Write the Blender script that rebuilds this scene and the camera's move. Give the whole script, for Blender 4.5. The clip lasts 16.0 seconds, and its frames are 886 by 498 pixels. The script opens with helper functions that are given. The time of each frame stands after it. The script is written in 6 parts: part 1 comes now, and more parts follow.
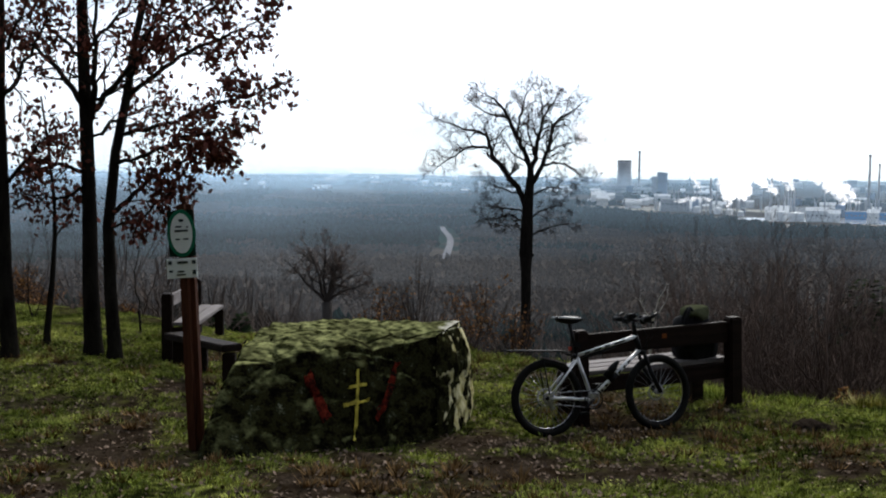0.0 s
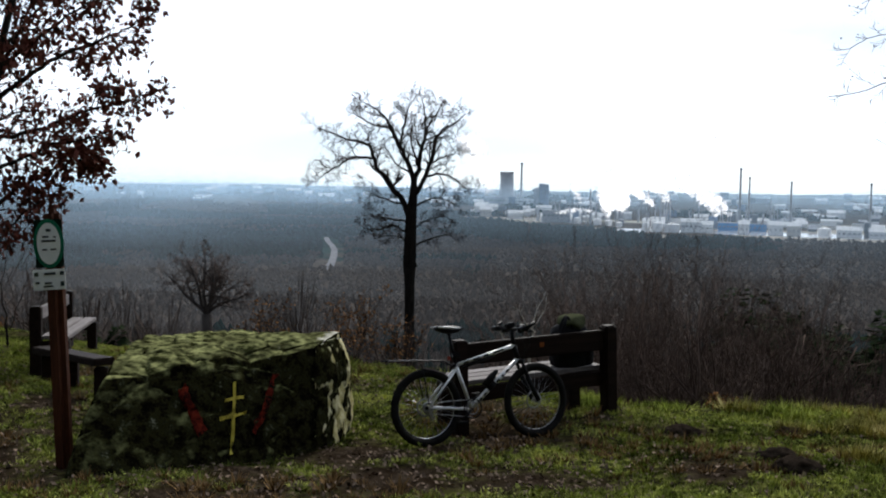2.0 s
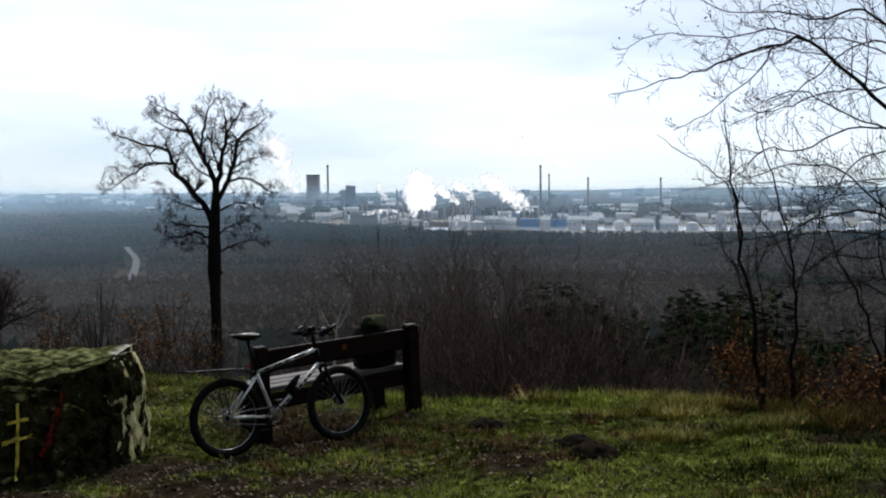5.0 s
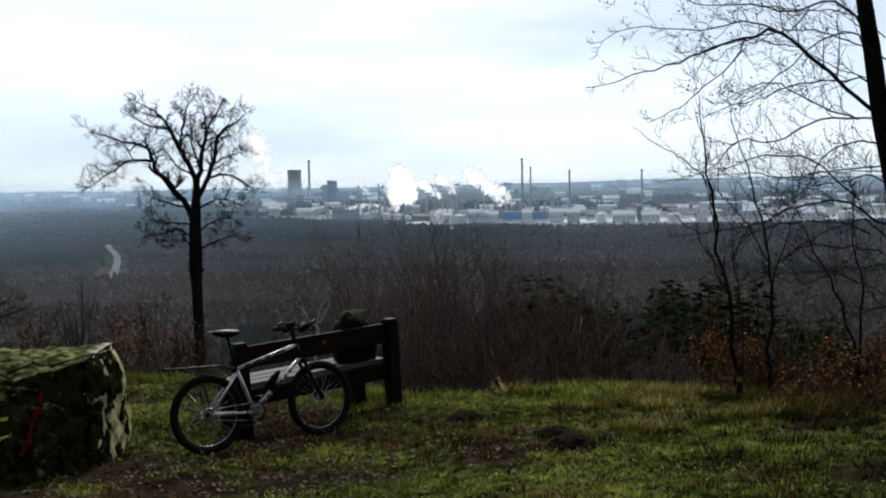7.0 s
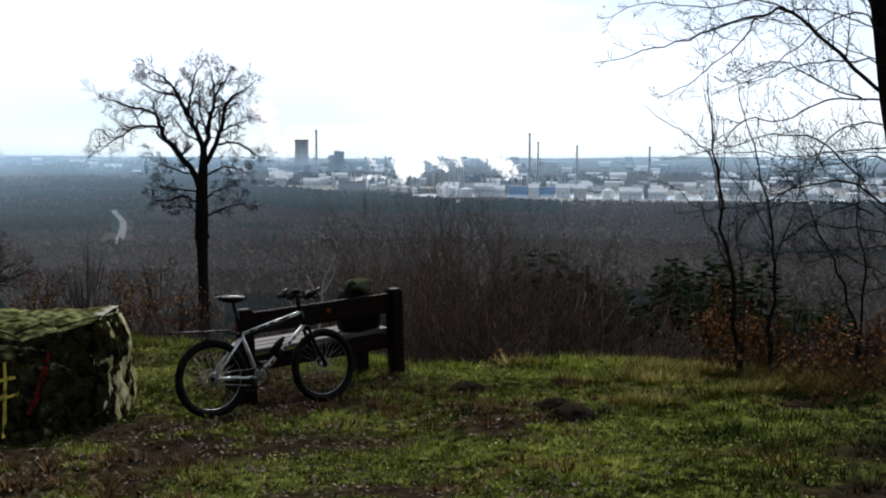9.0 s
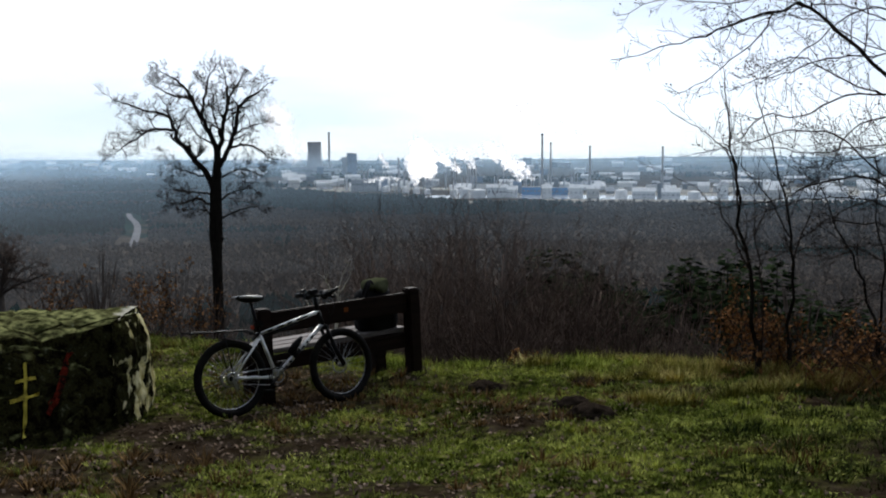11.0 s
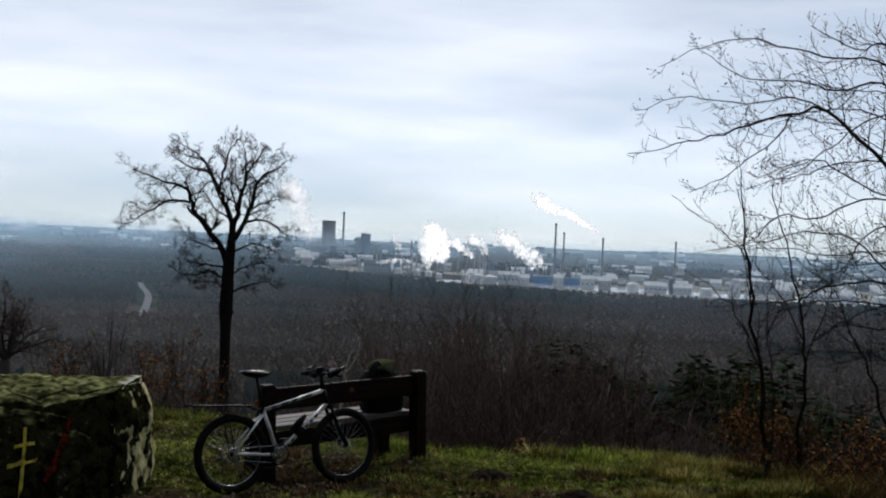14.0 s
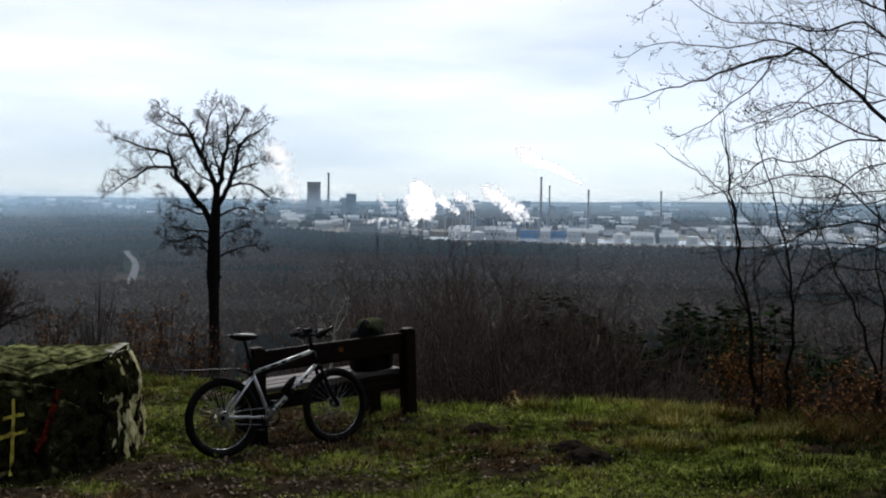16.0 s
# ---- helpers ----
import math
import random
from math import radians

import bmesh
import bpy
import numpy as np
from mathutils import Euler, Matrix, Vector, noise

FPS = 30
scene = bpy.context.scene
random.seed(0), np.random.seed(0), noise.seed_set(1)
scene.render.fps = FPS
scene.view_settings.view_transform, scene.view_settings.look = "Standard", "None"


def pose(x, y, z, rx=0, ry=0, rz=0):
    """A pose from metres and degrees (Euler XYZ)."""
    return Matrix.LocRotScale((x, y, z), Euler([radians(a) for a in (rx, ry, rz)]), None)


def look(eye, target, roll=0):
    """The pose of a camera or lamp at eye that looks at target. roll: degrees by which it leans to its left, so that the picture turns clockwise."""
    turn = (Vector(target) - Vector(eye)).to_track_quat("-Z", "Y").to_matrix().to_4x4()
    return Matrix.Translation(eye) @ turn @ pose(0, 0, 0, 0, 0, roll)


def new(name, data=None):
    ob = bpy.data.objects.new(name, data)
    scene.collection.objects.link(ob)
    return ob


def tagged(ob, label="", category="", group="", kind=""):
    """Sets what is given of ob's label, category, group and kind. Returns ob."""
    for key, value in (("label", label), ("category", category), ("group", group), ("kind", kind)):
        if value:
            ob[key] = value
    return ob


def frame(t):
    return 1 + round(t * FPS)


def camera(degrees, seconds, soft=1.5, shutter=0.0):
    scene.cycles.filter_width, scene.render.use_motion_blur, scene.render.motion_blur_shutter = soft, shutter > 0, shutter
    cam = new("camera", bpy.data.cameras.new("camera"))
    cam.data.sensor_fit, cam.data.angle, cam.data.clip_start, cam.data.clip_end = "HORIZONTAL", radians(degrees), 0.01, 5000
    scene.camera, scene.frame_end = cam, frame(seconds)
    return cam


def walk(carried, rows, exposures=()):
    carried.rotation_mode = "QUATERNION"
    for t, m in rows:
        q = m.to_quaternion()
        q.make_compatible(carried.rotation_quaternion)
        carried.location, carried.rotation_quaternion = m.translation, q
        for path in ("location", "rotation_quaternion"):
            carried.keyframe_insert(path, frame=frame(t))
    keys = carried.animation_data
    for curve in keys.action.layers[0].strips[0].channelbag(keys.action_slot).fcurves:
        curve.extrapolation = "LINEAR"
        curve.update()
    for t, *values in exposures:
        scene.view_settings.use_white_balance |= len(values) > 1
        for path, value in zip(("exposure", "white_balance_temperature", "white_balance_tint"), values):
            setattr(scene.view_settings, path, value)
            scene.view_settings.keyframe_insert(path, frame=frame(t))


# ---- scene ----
cam = camera(44.9, 16.0, 2.0)
PATH = [
    (0, (-0.03, -0.105, 1.65), (-0.026, 1.891, 1.516), 0.7),
    (0.5, (-0.026, -0.104, 1.641), (-0.018, 1.892, 1.513), 0.5),
    (1, (-0.015, -0.096, 1.639), (0.024, 1.9, 1.514), 0.6),
    (1.5, (-0.003, -0.096, 1.647), (0.143, 1.895, 1.532), 1.0),
    (2, (0.014, -0.094, 1.646), (0.233, 1.891, 1.535), 1.0),
    (2.5, (0.043, -0.061, 1.64), (0.337, 1.915, 1.527), 0.8),
    (3, (0.062, -0.056, 1.635), (0.426, 1.907, 1.521), 0.7),
    (3.5, (0.074, -0.05, 1.638), (0.49, 1.903, 1.527), 0.3),
    (4, (0.081, -0.049, 1.637), (0.543, 1.894, 1.531), 0.2),
    (4.5, (0.102, -0.045, 1.639), (0.64, 1.878, 1.538), 0.1),
    (7, (0.144, -0.113, 1.648), (0.742, 1.792, 1.53), -1.2),
    (7.5, (0.142, -0.097, 1.638), (0.727, 1.811, 1.497), -0.8),
    (8, (0.142, -0.101, 1.638), (0.729, 1.805, 1.487), -0.4),
    (8.5, (0.141, -0.136, 1.632), (0.742, 1.765, 1.482), -0.4),
    (9, (0.126, -0.176, 1.636), (0.713, 1.729, 1.468), 0.1),
    (11.5, (0.092, -0.154, 1.608), (0.65, 1.76, 1.447), -0.3),
    (12, (0.096, -0.145, 1.611), (0.616, 1.785, 1.551), 1.1),
    (12.5, (0.097, -0.116, 1.606), (0.643, 1.806, 1.526), 3.5),
    (13, (0.11, -0.121, 1.598), (0.635, 1.804, 1.467), -0.5),
    (13.5, (0.095, -0.138, 1.608), (0.652, 1.782, 1.535), 1.4),
    (14, (0.093, -0.131, 1.606), (0.636, 1.794, 1.597), 2.5),
    (14.5, (0.095, -0.126, 1.61), (0.633, 1.801, 1.618), 1.8),
    (15, (0.106, -0.1, 1.599), (0.645, 1.822, 1.484), 0.8),
    (15.5, (0.107, -0.129, 1.603), (0.662, 1.79, 1.525), 0.2),
    (16, (0.124, -0.08, 1.593), (0.692, 1.835, 1.505), 0.5),
]
STOPS = [(0.0, 0.42), (1.0, 0.42), (2.0, 0.35), (3.5, 0.2), (4.5, 0.05), (7.0, 0.0), (8.0, 0.15), (9.0, 0.25), (11.5, 0.15), (12.0, 0.02), (12.5, -0.4), (13.0, 0.1), (13.5, 0.12), (14.0, -0.27), (14.5, -0.6), (15.0, -0.75), (15.5, -0.05), (16.0, -0.1)]
walk(cam, [(t, look(eye, target, roll)) for t, eye, target, roll in PATH], STOPS)

# ---- world and sun: overcast winter sky, brightest ahead where the sun stands behind the cloud ----
SUN_AZ, SUN_EL = 17.0, 36.0
world = bpy.data.worlds.new("overcast_sky")
scene.world = world
world.use_nodes = True
wn, wl = world.node_tree.nodes, world.node_tree.links
wn.clear()


def wnode(kind, **sets):
    n = wn.new(kind)
    for k, v in sets.items():
        n.inputs[k.replace("_", " ")].default_value = v
    return n


w_out = wn.new("ShaderNodeOutputWorld")
w_sky = wn.new("ShaderNodeTexSky")
w_sky.sky_type, w_sky.sun_disc = "NISHITA", False
w_sky.sun_elevation, w_sky.sun_rotation = radians(SUN_EL), radians(SUN_AZ)
w_sky.air_density, w_sky.dust_density, w_sky.ozone_density = 0.6, 0.1, 3.0
w_tc = wn.new("ShaderNodeTexCoord")
w_map = wn.new("ShaderNodeMapping")
w_map.inputs["Scale"].default_value = (1.3, 1.3, 7.0)
w_noise = wnode("ShaderNodeTexNoise", Scale=1.6, Detail=5.0, Roughness=0.5)
w_ramp = wn.new("ShaderNodeValToRGB")
w_ramp.color_ramp.elements[0].position, w_ramp.color_ramp.elements[0].color = 0.38, (0.61, 0.66, 0.72, 1)
w_ramp.color_ramp.elements[1].position, w_ramp.color_ramp.elements[1].color = 0.62, (0.99, 1.0, 1.02, 1)
w_dot = wn.new("ShaderNodeVectorMath")
w_dot.operation = "DOT_PRODUCT"
sd = Vector((math.sin(radians(SUN_AZ)) * math.cos(radians(SUN_EL)), math.cos(radians(SUN_AZ)) * math.cos(radians(SUN_EL)), math.sin(radians(SUN_EL))))
w_dot.inputs[1].default_value = sd
w_rng = wn.new("ShaderNodeMapRange")
w_rng.interpolation_type = "SMOOTHSTEP"
for i, v in enumerate((-0.4, 0.9, 0.13, 1.0)):
    w_rng.inputs[1 + i].default_value = v
w_mul = wn.new("ShaderNodeMixRGB")
w_mul.blend_type, w_mul.inputs[0].default_value = "MULTIPLY", 1.0
w_sep = wn.new("ShaderNodeSeparateXYZ")
w_bank = wn.new("ShaderNodeValToRGB")
for k, (at, c) in enumerate(((0.0, (0.78, 0.80, 0.84)), (0.05, (0.84, 0.85, 0.87)), (0.10, (1.06, 1.06, 1.06)), (0.17, (0.98, 0.99, 1.0)), (0.32, (0.84, 0.88, 0.92)))):
    e = w_bank.color_ramp.elements[k] if k < 2 else w_bank.color_ramp.elements.new(at)
    e.position, e.color = at, (*c, 1)
w_bank.color_ramp.interpolation = "EASE"
w_tint = wn.new("ShaderNodeMixRGB")
w_tint.blend_type, w_tint.inputs[0].default_value = "MULTIPLY", 1.0
wl.new(w_tc.outputs["Generated"], w_sep.inputs[0])
wl.new(w_sep.outputs["Z"], w_bank.inputs[0])
w_bg1 = wn.new("ShaderNodeBackground")
w_bg1.inputs["Strength"].default_value = 0.035
w_bg2 = wn.new("ShaderNodeBackground")
w_bg2.inputs["Strength"].default_value = 0.98
w_add = wn.new("ShaderNodeAddShader")
wl.new(w_tc.outputs["Generated"], w_map.inputs["Vector"])
wl.new(w_map.outputs[0], w_noise.inputs["Vector"])
wl.new(w_noise.outputs["Fac"], w_ramp.inputs[0])
wl.new(w_tc.outputs["Generated"], w_dot.inputs[0])
wl.new(w_dot.outputs["Value"], w_rng.inputs[0])
wl.new(w_ramp.outputs[0], w_mul.inputs[1])
wl.new(w_rng.outputs[0], w_mul.inputs[2])
wl.new(w_mul.outputs[0], w_tint.inputs[1])
wl.new(w_bank.outputs[0], w_tint.inputs[2])
wl.new(w_tint.outputs[0], w_bg2.inputs["Color"])
wl.new(w_sky.outputs[0], w_bg1.inputs["Color"])
wl.new(w_bg1.outputs[0], w_add.inputs[0])
wl.new(w_bg2.outputs[0], w_add.inputs[1])
wl.new(w_add.outputs[0], w_out.inputs[0])

sun = new("sun", bpy.data.lights.new("sun", "SUN"))
sun.data.energy, sun.data.angle, sun.data.color = 2.5, radians(14), (1.0, 0.95, 0.88)
sun.matrix_world = look(sd * 50, (0, 0, 0))
scene.cycles.transparent_max_bounces = 48


# ---- materials ----
def material(name, stops, scale=3.0, rough=0.85, metal=0.0, bump=0.3, detail=6.0, fine=8.0, stretch=(1, 1, 1), island=0.0, dist=0.02, spec=0.0):
    """Noise at two scales through a colour ramp. stops: (position, (r, g, b)). island: brightness spread piece by piece."""
    m = bpy.data.materials.new(name)
    m.use_nodes = True
    n, l = m.node_tree.nodes, m.node_tree.links
    b = n["Principled BSDF"]
    b.inputs["Roughness"].default_value, b.inputs["Metallic"].default_value = rough, metal
    b.inputs["Specular IOR Level"].default_value = spec
    tc = n.new("ShaderNodeTexCoord")
    mp = n.new("ShaderNodeMapping")
    mp.inputs["Scale"].default_value = stretch
    l.new(tc.outputs["Object"], mp.inputs["Vector"])
    n1 = n.new("ShaderNodeTexNoise")
    n1.inputs["Scale"].default_value, n1.inputs["Detail"].default_value = scale, detail
    n2 = n.new("ShaderNodeTexNoise")
    n2.inputs["Scale"].default_value, n2.inputs["Detail"].default_value = scale * fine, 3
    for q in (n1, n2):
        l.new(mp.outputs[0], q.inputs["Vector"])
    mix = n.new("ShaderNodeMix")
    mix.inputs[0].default_value = 0.35
    l.new(n1.outputs["Fac"], mix.inputs[2])
    l.new(n2.outputs["Fac"], mix.inputs[3])
    r = n.new("ShaderNodeValToRGB")
    r.color_ramp.elements[0].position, r.color_ramp.elements[0].color = stops[0][0], (*stops[0][1], 1)
    r.color_ramp.elements[1].position, r.color_ramp.elements[1].color = stops[-1][0], (*stops[-1][1], 1)
    for p, c in stops[1:-1]:
        r.color_ramp.elements.new(p).color = (*c, 1)
    l.new(mix.outputs[0], r.inputs[0])
    col = r.outputs[0]
    if island:
        g = n.new("ShaderNodeNewGeometry")
        mr = n.new("ShaderNodeMapRange")
        mr.inputs[3].default_value, mr.inputs[4].default_value = 1 - island, 1 + island
        l.new(g.outputs["Random Per Island"], mr.inputs[0])
        mm = n.new("ShaderNodeMixRGB")
        mm.blend_type, mm.inputs[0].default_value = "MULTIPLY", 1.0
        l.new(col, mm.inputs[1])
        l.new(mr.outputs[0], mm.inputs[2])
        col = mm.outputs[0]
    l.new(col, b.inputs["Base Color"])
    if bump:
        bp = n.new("ShaderNodeBump")
        bp.inputs["Strength"].default_value, bp.inputs["Distance"].default_value = bump, dist
        l.new(mix.outputs[0], bp.inputs["Height"])
        l.new(bp.outputs[0], b.inputs["Normal"])
    return m


M_BARK = material("bark", [(0.35, (0.007, 0.006, 0.005)), (0.6, (0.022, 0.019, 0.016)), (0.75, (0.036, 0.042, 0.02))], 9, 0.95, bump=0.8, stretch=(1, 1, 0.25))
M_TWIG = material("twig_bark", [(0.3, (0.02, 0.015, 0.013)), (0.7, (0.05, 0.037, 0.032))], 5, 0.9, bump=0)
M_SCRUB = material("scrub_bark", [(0.3, (0.042, 0.031, 0.026)), (0.7, (0.135, 0.098, 0.080))], 2, 0.9, bump=0, island=0.5)
M_GREYBARK = material("grey_bark", [(0.3, (0.035, 0.03, 0.027)), (0.7, (0.10, 0.088, 0.078))], 3, 0.95, bump=0.5, stretch=(1, 1, 0.3))
M_PALE = material("pale_bark", [(0.3, (0.28, 0.25, 0.22)), (0.7, (0.5, 0.47, 0.43))], 9, 0.8, bump=0.2)
M_OAKLEAF = material("withered_leaf", [(0.3, (0.06, 0.02, 0.017)), (0.7, (0.19, 0.07, 0.05))], 6, 0.7, bump=0, island=0.6)
M_RUSTLEAF = material("rust_leaf", [(0.3, (0.12, 0.055, 0.022)), (0.7, (0.29, 0.15, 0.065))], 6, 0.75, bump=0, island=0.5)
M_LITTER = material("leaf_litter", [(0.3, (0.05, 0.03, 0.02)), (0.7, (0.23, 0.175, 0.135))], 4, 0.8, bump=0, island=0.8)
M_BLADE = material("grass_blade", [(0.40, (0.03, 0.042, 0.010)), (0.50, (0.225, 0.27, 0.048)), (0.62, (0.54, 0.56, 0.145))], 1.2, 0.9, bump=0, island=0.5)
M_STRAW = material("dry_grass", [(0.3, (0.08, 0.045, 0.018)), (0.7, (0.24, 0.15, 0.065))], 3, 0.7, bump=0, island=0.5)
M_DARKWOOD = material("dark_stained_wood", [(0.3, (0.005, 0.0032, 0.0026)), (0.7, (0.022, 0.0125, 0.010))], 6, 0.65, bump=0.4, stretch=(0.3, 4, 4), dist=0.004, spec=0.06)
M_GREYWOOD = material("weathered_wood", [(0.3, (0.09, 0.078, 0.076)), (0.7, (0.23, 0.205, 0.20))], 6, 0.75, bump=0.4, stretch=(0.3, 5, 4), dist=0.004, spec=0.15)
M_REDWOOD = material("red_brown_post", [(0.3, (0.028, 0.009, 0.004)), (0.65, (0.095, 0.03, 0.013)), (0.8, (0.14, 0.05, 0.022))], 7, 0.7, bump=0.4, stretch=(4, 4, 0.3), dist=0.005, spec=0.15)
M_FOREST = material("bare_forest", [(0.3, (0.050, 0.038, 0.031)), (0.5, (0.088, 0.067, 0.054)), (0.7, (0.13, 0.098, 0.077))], 0.004, 0.95, bump=0, fine=40, island=0.10)
M_PINE = material("pine_forest", [(0.3, (0.005, 0.018, 0.017)), (0.7, (0.014, 0.038, 0.032))], 0.01, 0.95, bump=0, fine=20, island=0.4)


# ---- helpers of this scene ----
def value_noise(x, y, scale, seed=0):
    x, y = np.asarray(x, float) / scale + seed * 17.3, np.asarray(y, float) / scale - seed * 9.1
    xi, yi = np.floor(x), np.floor(y)
    fx, fy = x - xi, y - yi
    fx, fy = fx * fx * (3 - 2 * fx), fy * fy * (3 - 2 * fy)

    def h(a, b):
        s = np.sin(a * 127.1 + b * 311.7 + seed * 74.7) * 43758.5453
        return s - np.floor(s)

    return (h(xi, yi) * (1 - fx) + h(xi + 1, yi) * fx) * (1 - fy) + (h(xi, yi + 1) * (1 - fx) + h(xi + 1, yi + 1) * fx) * fy


PLAIN = -88.0


def beyond(x, y):
    """Metres past the crest of the hill."""
    return (y - 13.9 + 0.62 * x) / 1.177 + 0.5 * (value_noise(x, y, 1.7, 3) - 0.5)


def height(x, y):
    x, y = np.asarray(x, float), np.asarray(y, float)
    s = beyond(x, y)
    top = -0.066 * np.clip(y, -5, 9.6) + 0.10 * (value_noise(x, y, 1.3, 1) - 0.5) + 0.05 * (value_noise(x, y, 0.4, 2) - 0.5)
    top = top + 0.13 * np.exp(-((x - 2.85) ** 2 + (y - 10.35) ** 2) / 0.4) - 0.13 * np.exp(-((x - 3.4) / 1.1) ** 2 - ((y - 11.7) / 1.0) ** 2)
    sp = np.clip(s, 0, None)
    drop = (86 + top) * (1 - np.exp(-sp / 250)) + np.where(sp < 4, 0.06 * sp * sp, 0.96 + 0.05 * (sp - 4)) * np.exp(-sp / 80)
    far = np.clip((sp - 60) / 300, 0, 1) * 5 * (value_noise(x, y, 180, 5) - 0.5)
    # far out the plain climbs slowly to the skyline
    rise = 84 * np.clip((np.hypot(x, y) - 3500) / 1350, 0, 1) ** 1.4
    return np.maximum(top - drop, PLAIN) + far + rise


def grassy(x, y):
    """How green the ground is: trodden and bare between the stone and the viewer, grass towards the edge."""
    g = 0.60 + 1.4 * (value_noise(x, y, 0.9, 7) - 0.5) + 0.9 * (value_noise(x, y, 0.28, 8) - 0.5)
    g -= 0.75 * np.exp(-((x - 0.35) / 0.8) ** 2 - ((y - 8.6) / 1.1) ** 2)
    g -= 0.55 * np.exp(-((x - 0.1) / 1.1) ** 2 - ((y - 7.4) / 0.9) ** 2)
    # bare soil under bench and bicycle, standing in for their shade as well
    g -= 0.55 * np.exp(-((x - 1.9) / 0.9) ** 2 - ((y - 9.95) / 0.35) ** 2)
    g -= 1.15 * np.exp(-((x - 1.7) / 0.85) ** 2 - ((y - 9.35) / 0.6) ** 2)
    g -= 0.6 * np.clip((x - 7.0) / 0.8, 0, 1) * np.clip((y - 7.4) / 1.0, 0, 1)
    # less green here, to darken the ground at the right rim
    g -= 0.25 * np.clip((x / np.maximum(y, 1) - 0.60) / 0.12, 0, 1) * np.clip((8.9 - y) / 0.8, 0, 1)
    g += 0.12 * np.clip((-1.8 - x) / 2, 0, 1)
    g += 0.30 * np.clip((x - 1.6) / 2, 0, 1) + 0.25 * np.clip((y - 11.5) / 3, 0, 1) - 0.5 * np.clip(value_noise(x, y, 0.7, 9) - 0.62, 0, 1) * 2.5
    for mx, my in ((3.83, 8.36), (3.41, 9.71), (4.46, 9.62)):
        g -= 0.8 * np.exp(-((x - mx) ** 2 + (y - my) ** 2) / 0.05)
    return np.clip(g, 0, 1)


def mesh_of(name, verts, faces, mat, smooth=False):
    me = bpy.data.meshes.new(name)
    me.from_pydata(verts, [], faces)
    me.materials.append(mat)
    if smooth:
        me.polygons.foreach_set("use_smooth", [True] * len(me.polygons))
    me.update()
    return me


def thing(name, at, label, category, group="", kind="", rz=0):
    ob = new(name)
    ob.matrix_world = pose(*at, 0, 0, rz)
    return tagged(ob, label, category, group, kind)


def under(ob, parent, m=None):
    ob.parent = parent
    ob.matrix_basis = m if m else Matrix()
    return ob


def part(name, bm, mat, parent, label="", m=None, smooth=False):
    """One mesh object under a thing or a part, from a bmesh."""
    me = bpy.data.meshes.new(name)
    if smooth:
        for f in bm.faces:
            f.smooth = True
    bm.to_mesh(me)
    bm.free()
    me.materials.append(mat)
    ob = under(new(name, me), parent, m)
    return tagged(ob, label)


def raw_part(name, verts, faces, mat, parent, label="", smooth=False):
    return tagged(under(new(name, mesh_of(name, verts, faces, mat, smooth)), parent), label)


def bar(a, b, w, h, bevel=0.008, up=(0, 0, 1)):
    """A bevelled beam from a to b, w wide across and h high."""
    a, b = Vector(a), Vector(b)
    d = b - a
    bm = bmesh.new()
    bmesh.ops.create_cube(bm, size=1)
    for v in bm.verts:
        v.co = Vector((v.co.x * d.length, v.co.y * w, v.co.z * h))
    if bevel:
        bmesh.ops.bevel(bm, geom=bm.edges[:], offset=bevel, segments=2, affect="EDGES")
    x = d.normalized()
    y = Vector(up).cross(x).normalized()
    z = x.cross(y)
    rot = Matrix((x, y, z)).transposed().to_4x4()
    bm.transform(Matrix.Translation((a + b) / 2) @ rot)
    return bm


class Wood:
    """Tapered tubes gathered into one mesh."""

    def __init__(self):
        self.v, self.f = [], []

    def tube(self, pts, radii, sides=6):
        base = len(self.v)
        k = len(pts)
        for i in range(k):
            d = (pts[min(i + 1, k - 1)] - pts[max(i - 1, 0)]).normalized()
            side = d.cross(Vector((0.31, 0.95, 0.12)))
            if side.length < 0.05:
                side = d.cross(Vector((1, 0, 0)))
            side.normalize()
            o = d.cross(side)
            for j in range(sides):
                a = 2 * math.pi * j / sides
                self.v.append(pts[i] + (side * math.cos(a) + o * math.sin(a)) * radii[i])
        for i in range(k - 1):
            for j in range(sides):
                q = base + i * sides
                self.f.append((q + j, q + (j + 1) % sides, q + sides + (j + 1) % sides, q + sides + j))
        self.f.append(tuple(base + (k - 1) * sides + j for j in range(sides)))

    def mesh(self, name, mat):
        return mesh_of(name, self.v, self.f, mat, True)


def wander(rng, start, d, length, steps, bend, lift=0.0):
    """A crooked line that starts at start and heads in direction d."""
    pts, d = [Vector(start)], Vector(d).normalized()
    for _ in range(steps):
        d = (d + Vector((rng.gauss(0, bend), rng.gauss(0, bend), rng.gauss(0, bend) + lift))).normalized()
        pts.append(pts[-1] + d * (length / steps))
    return pts, d


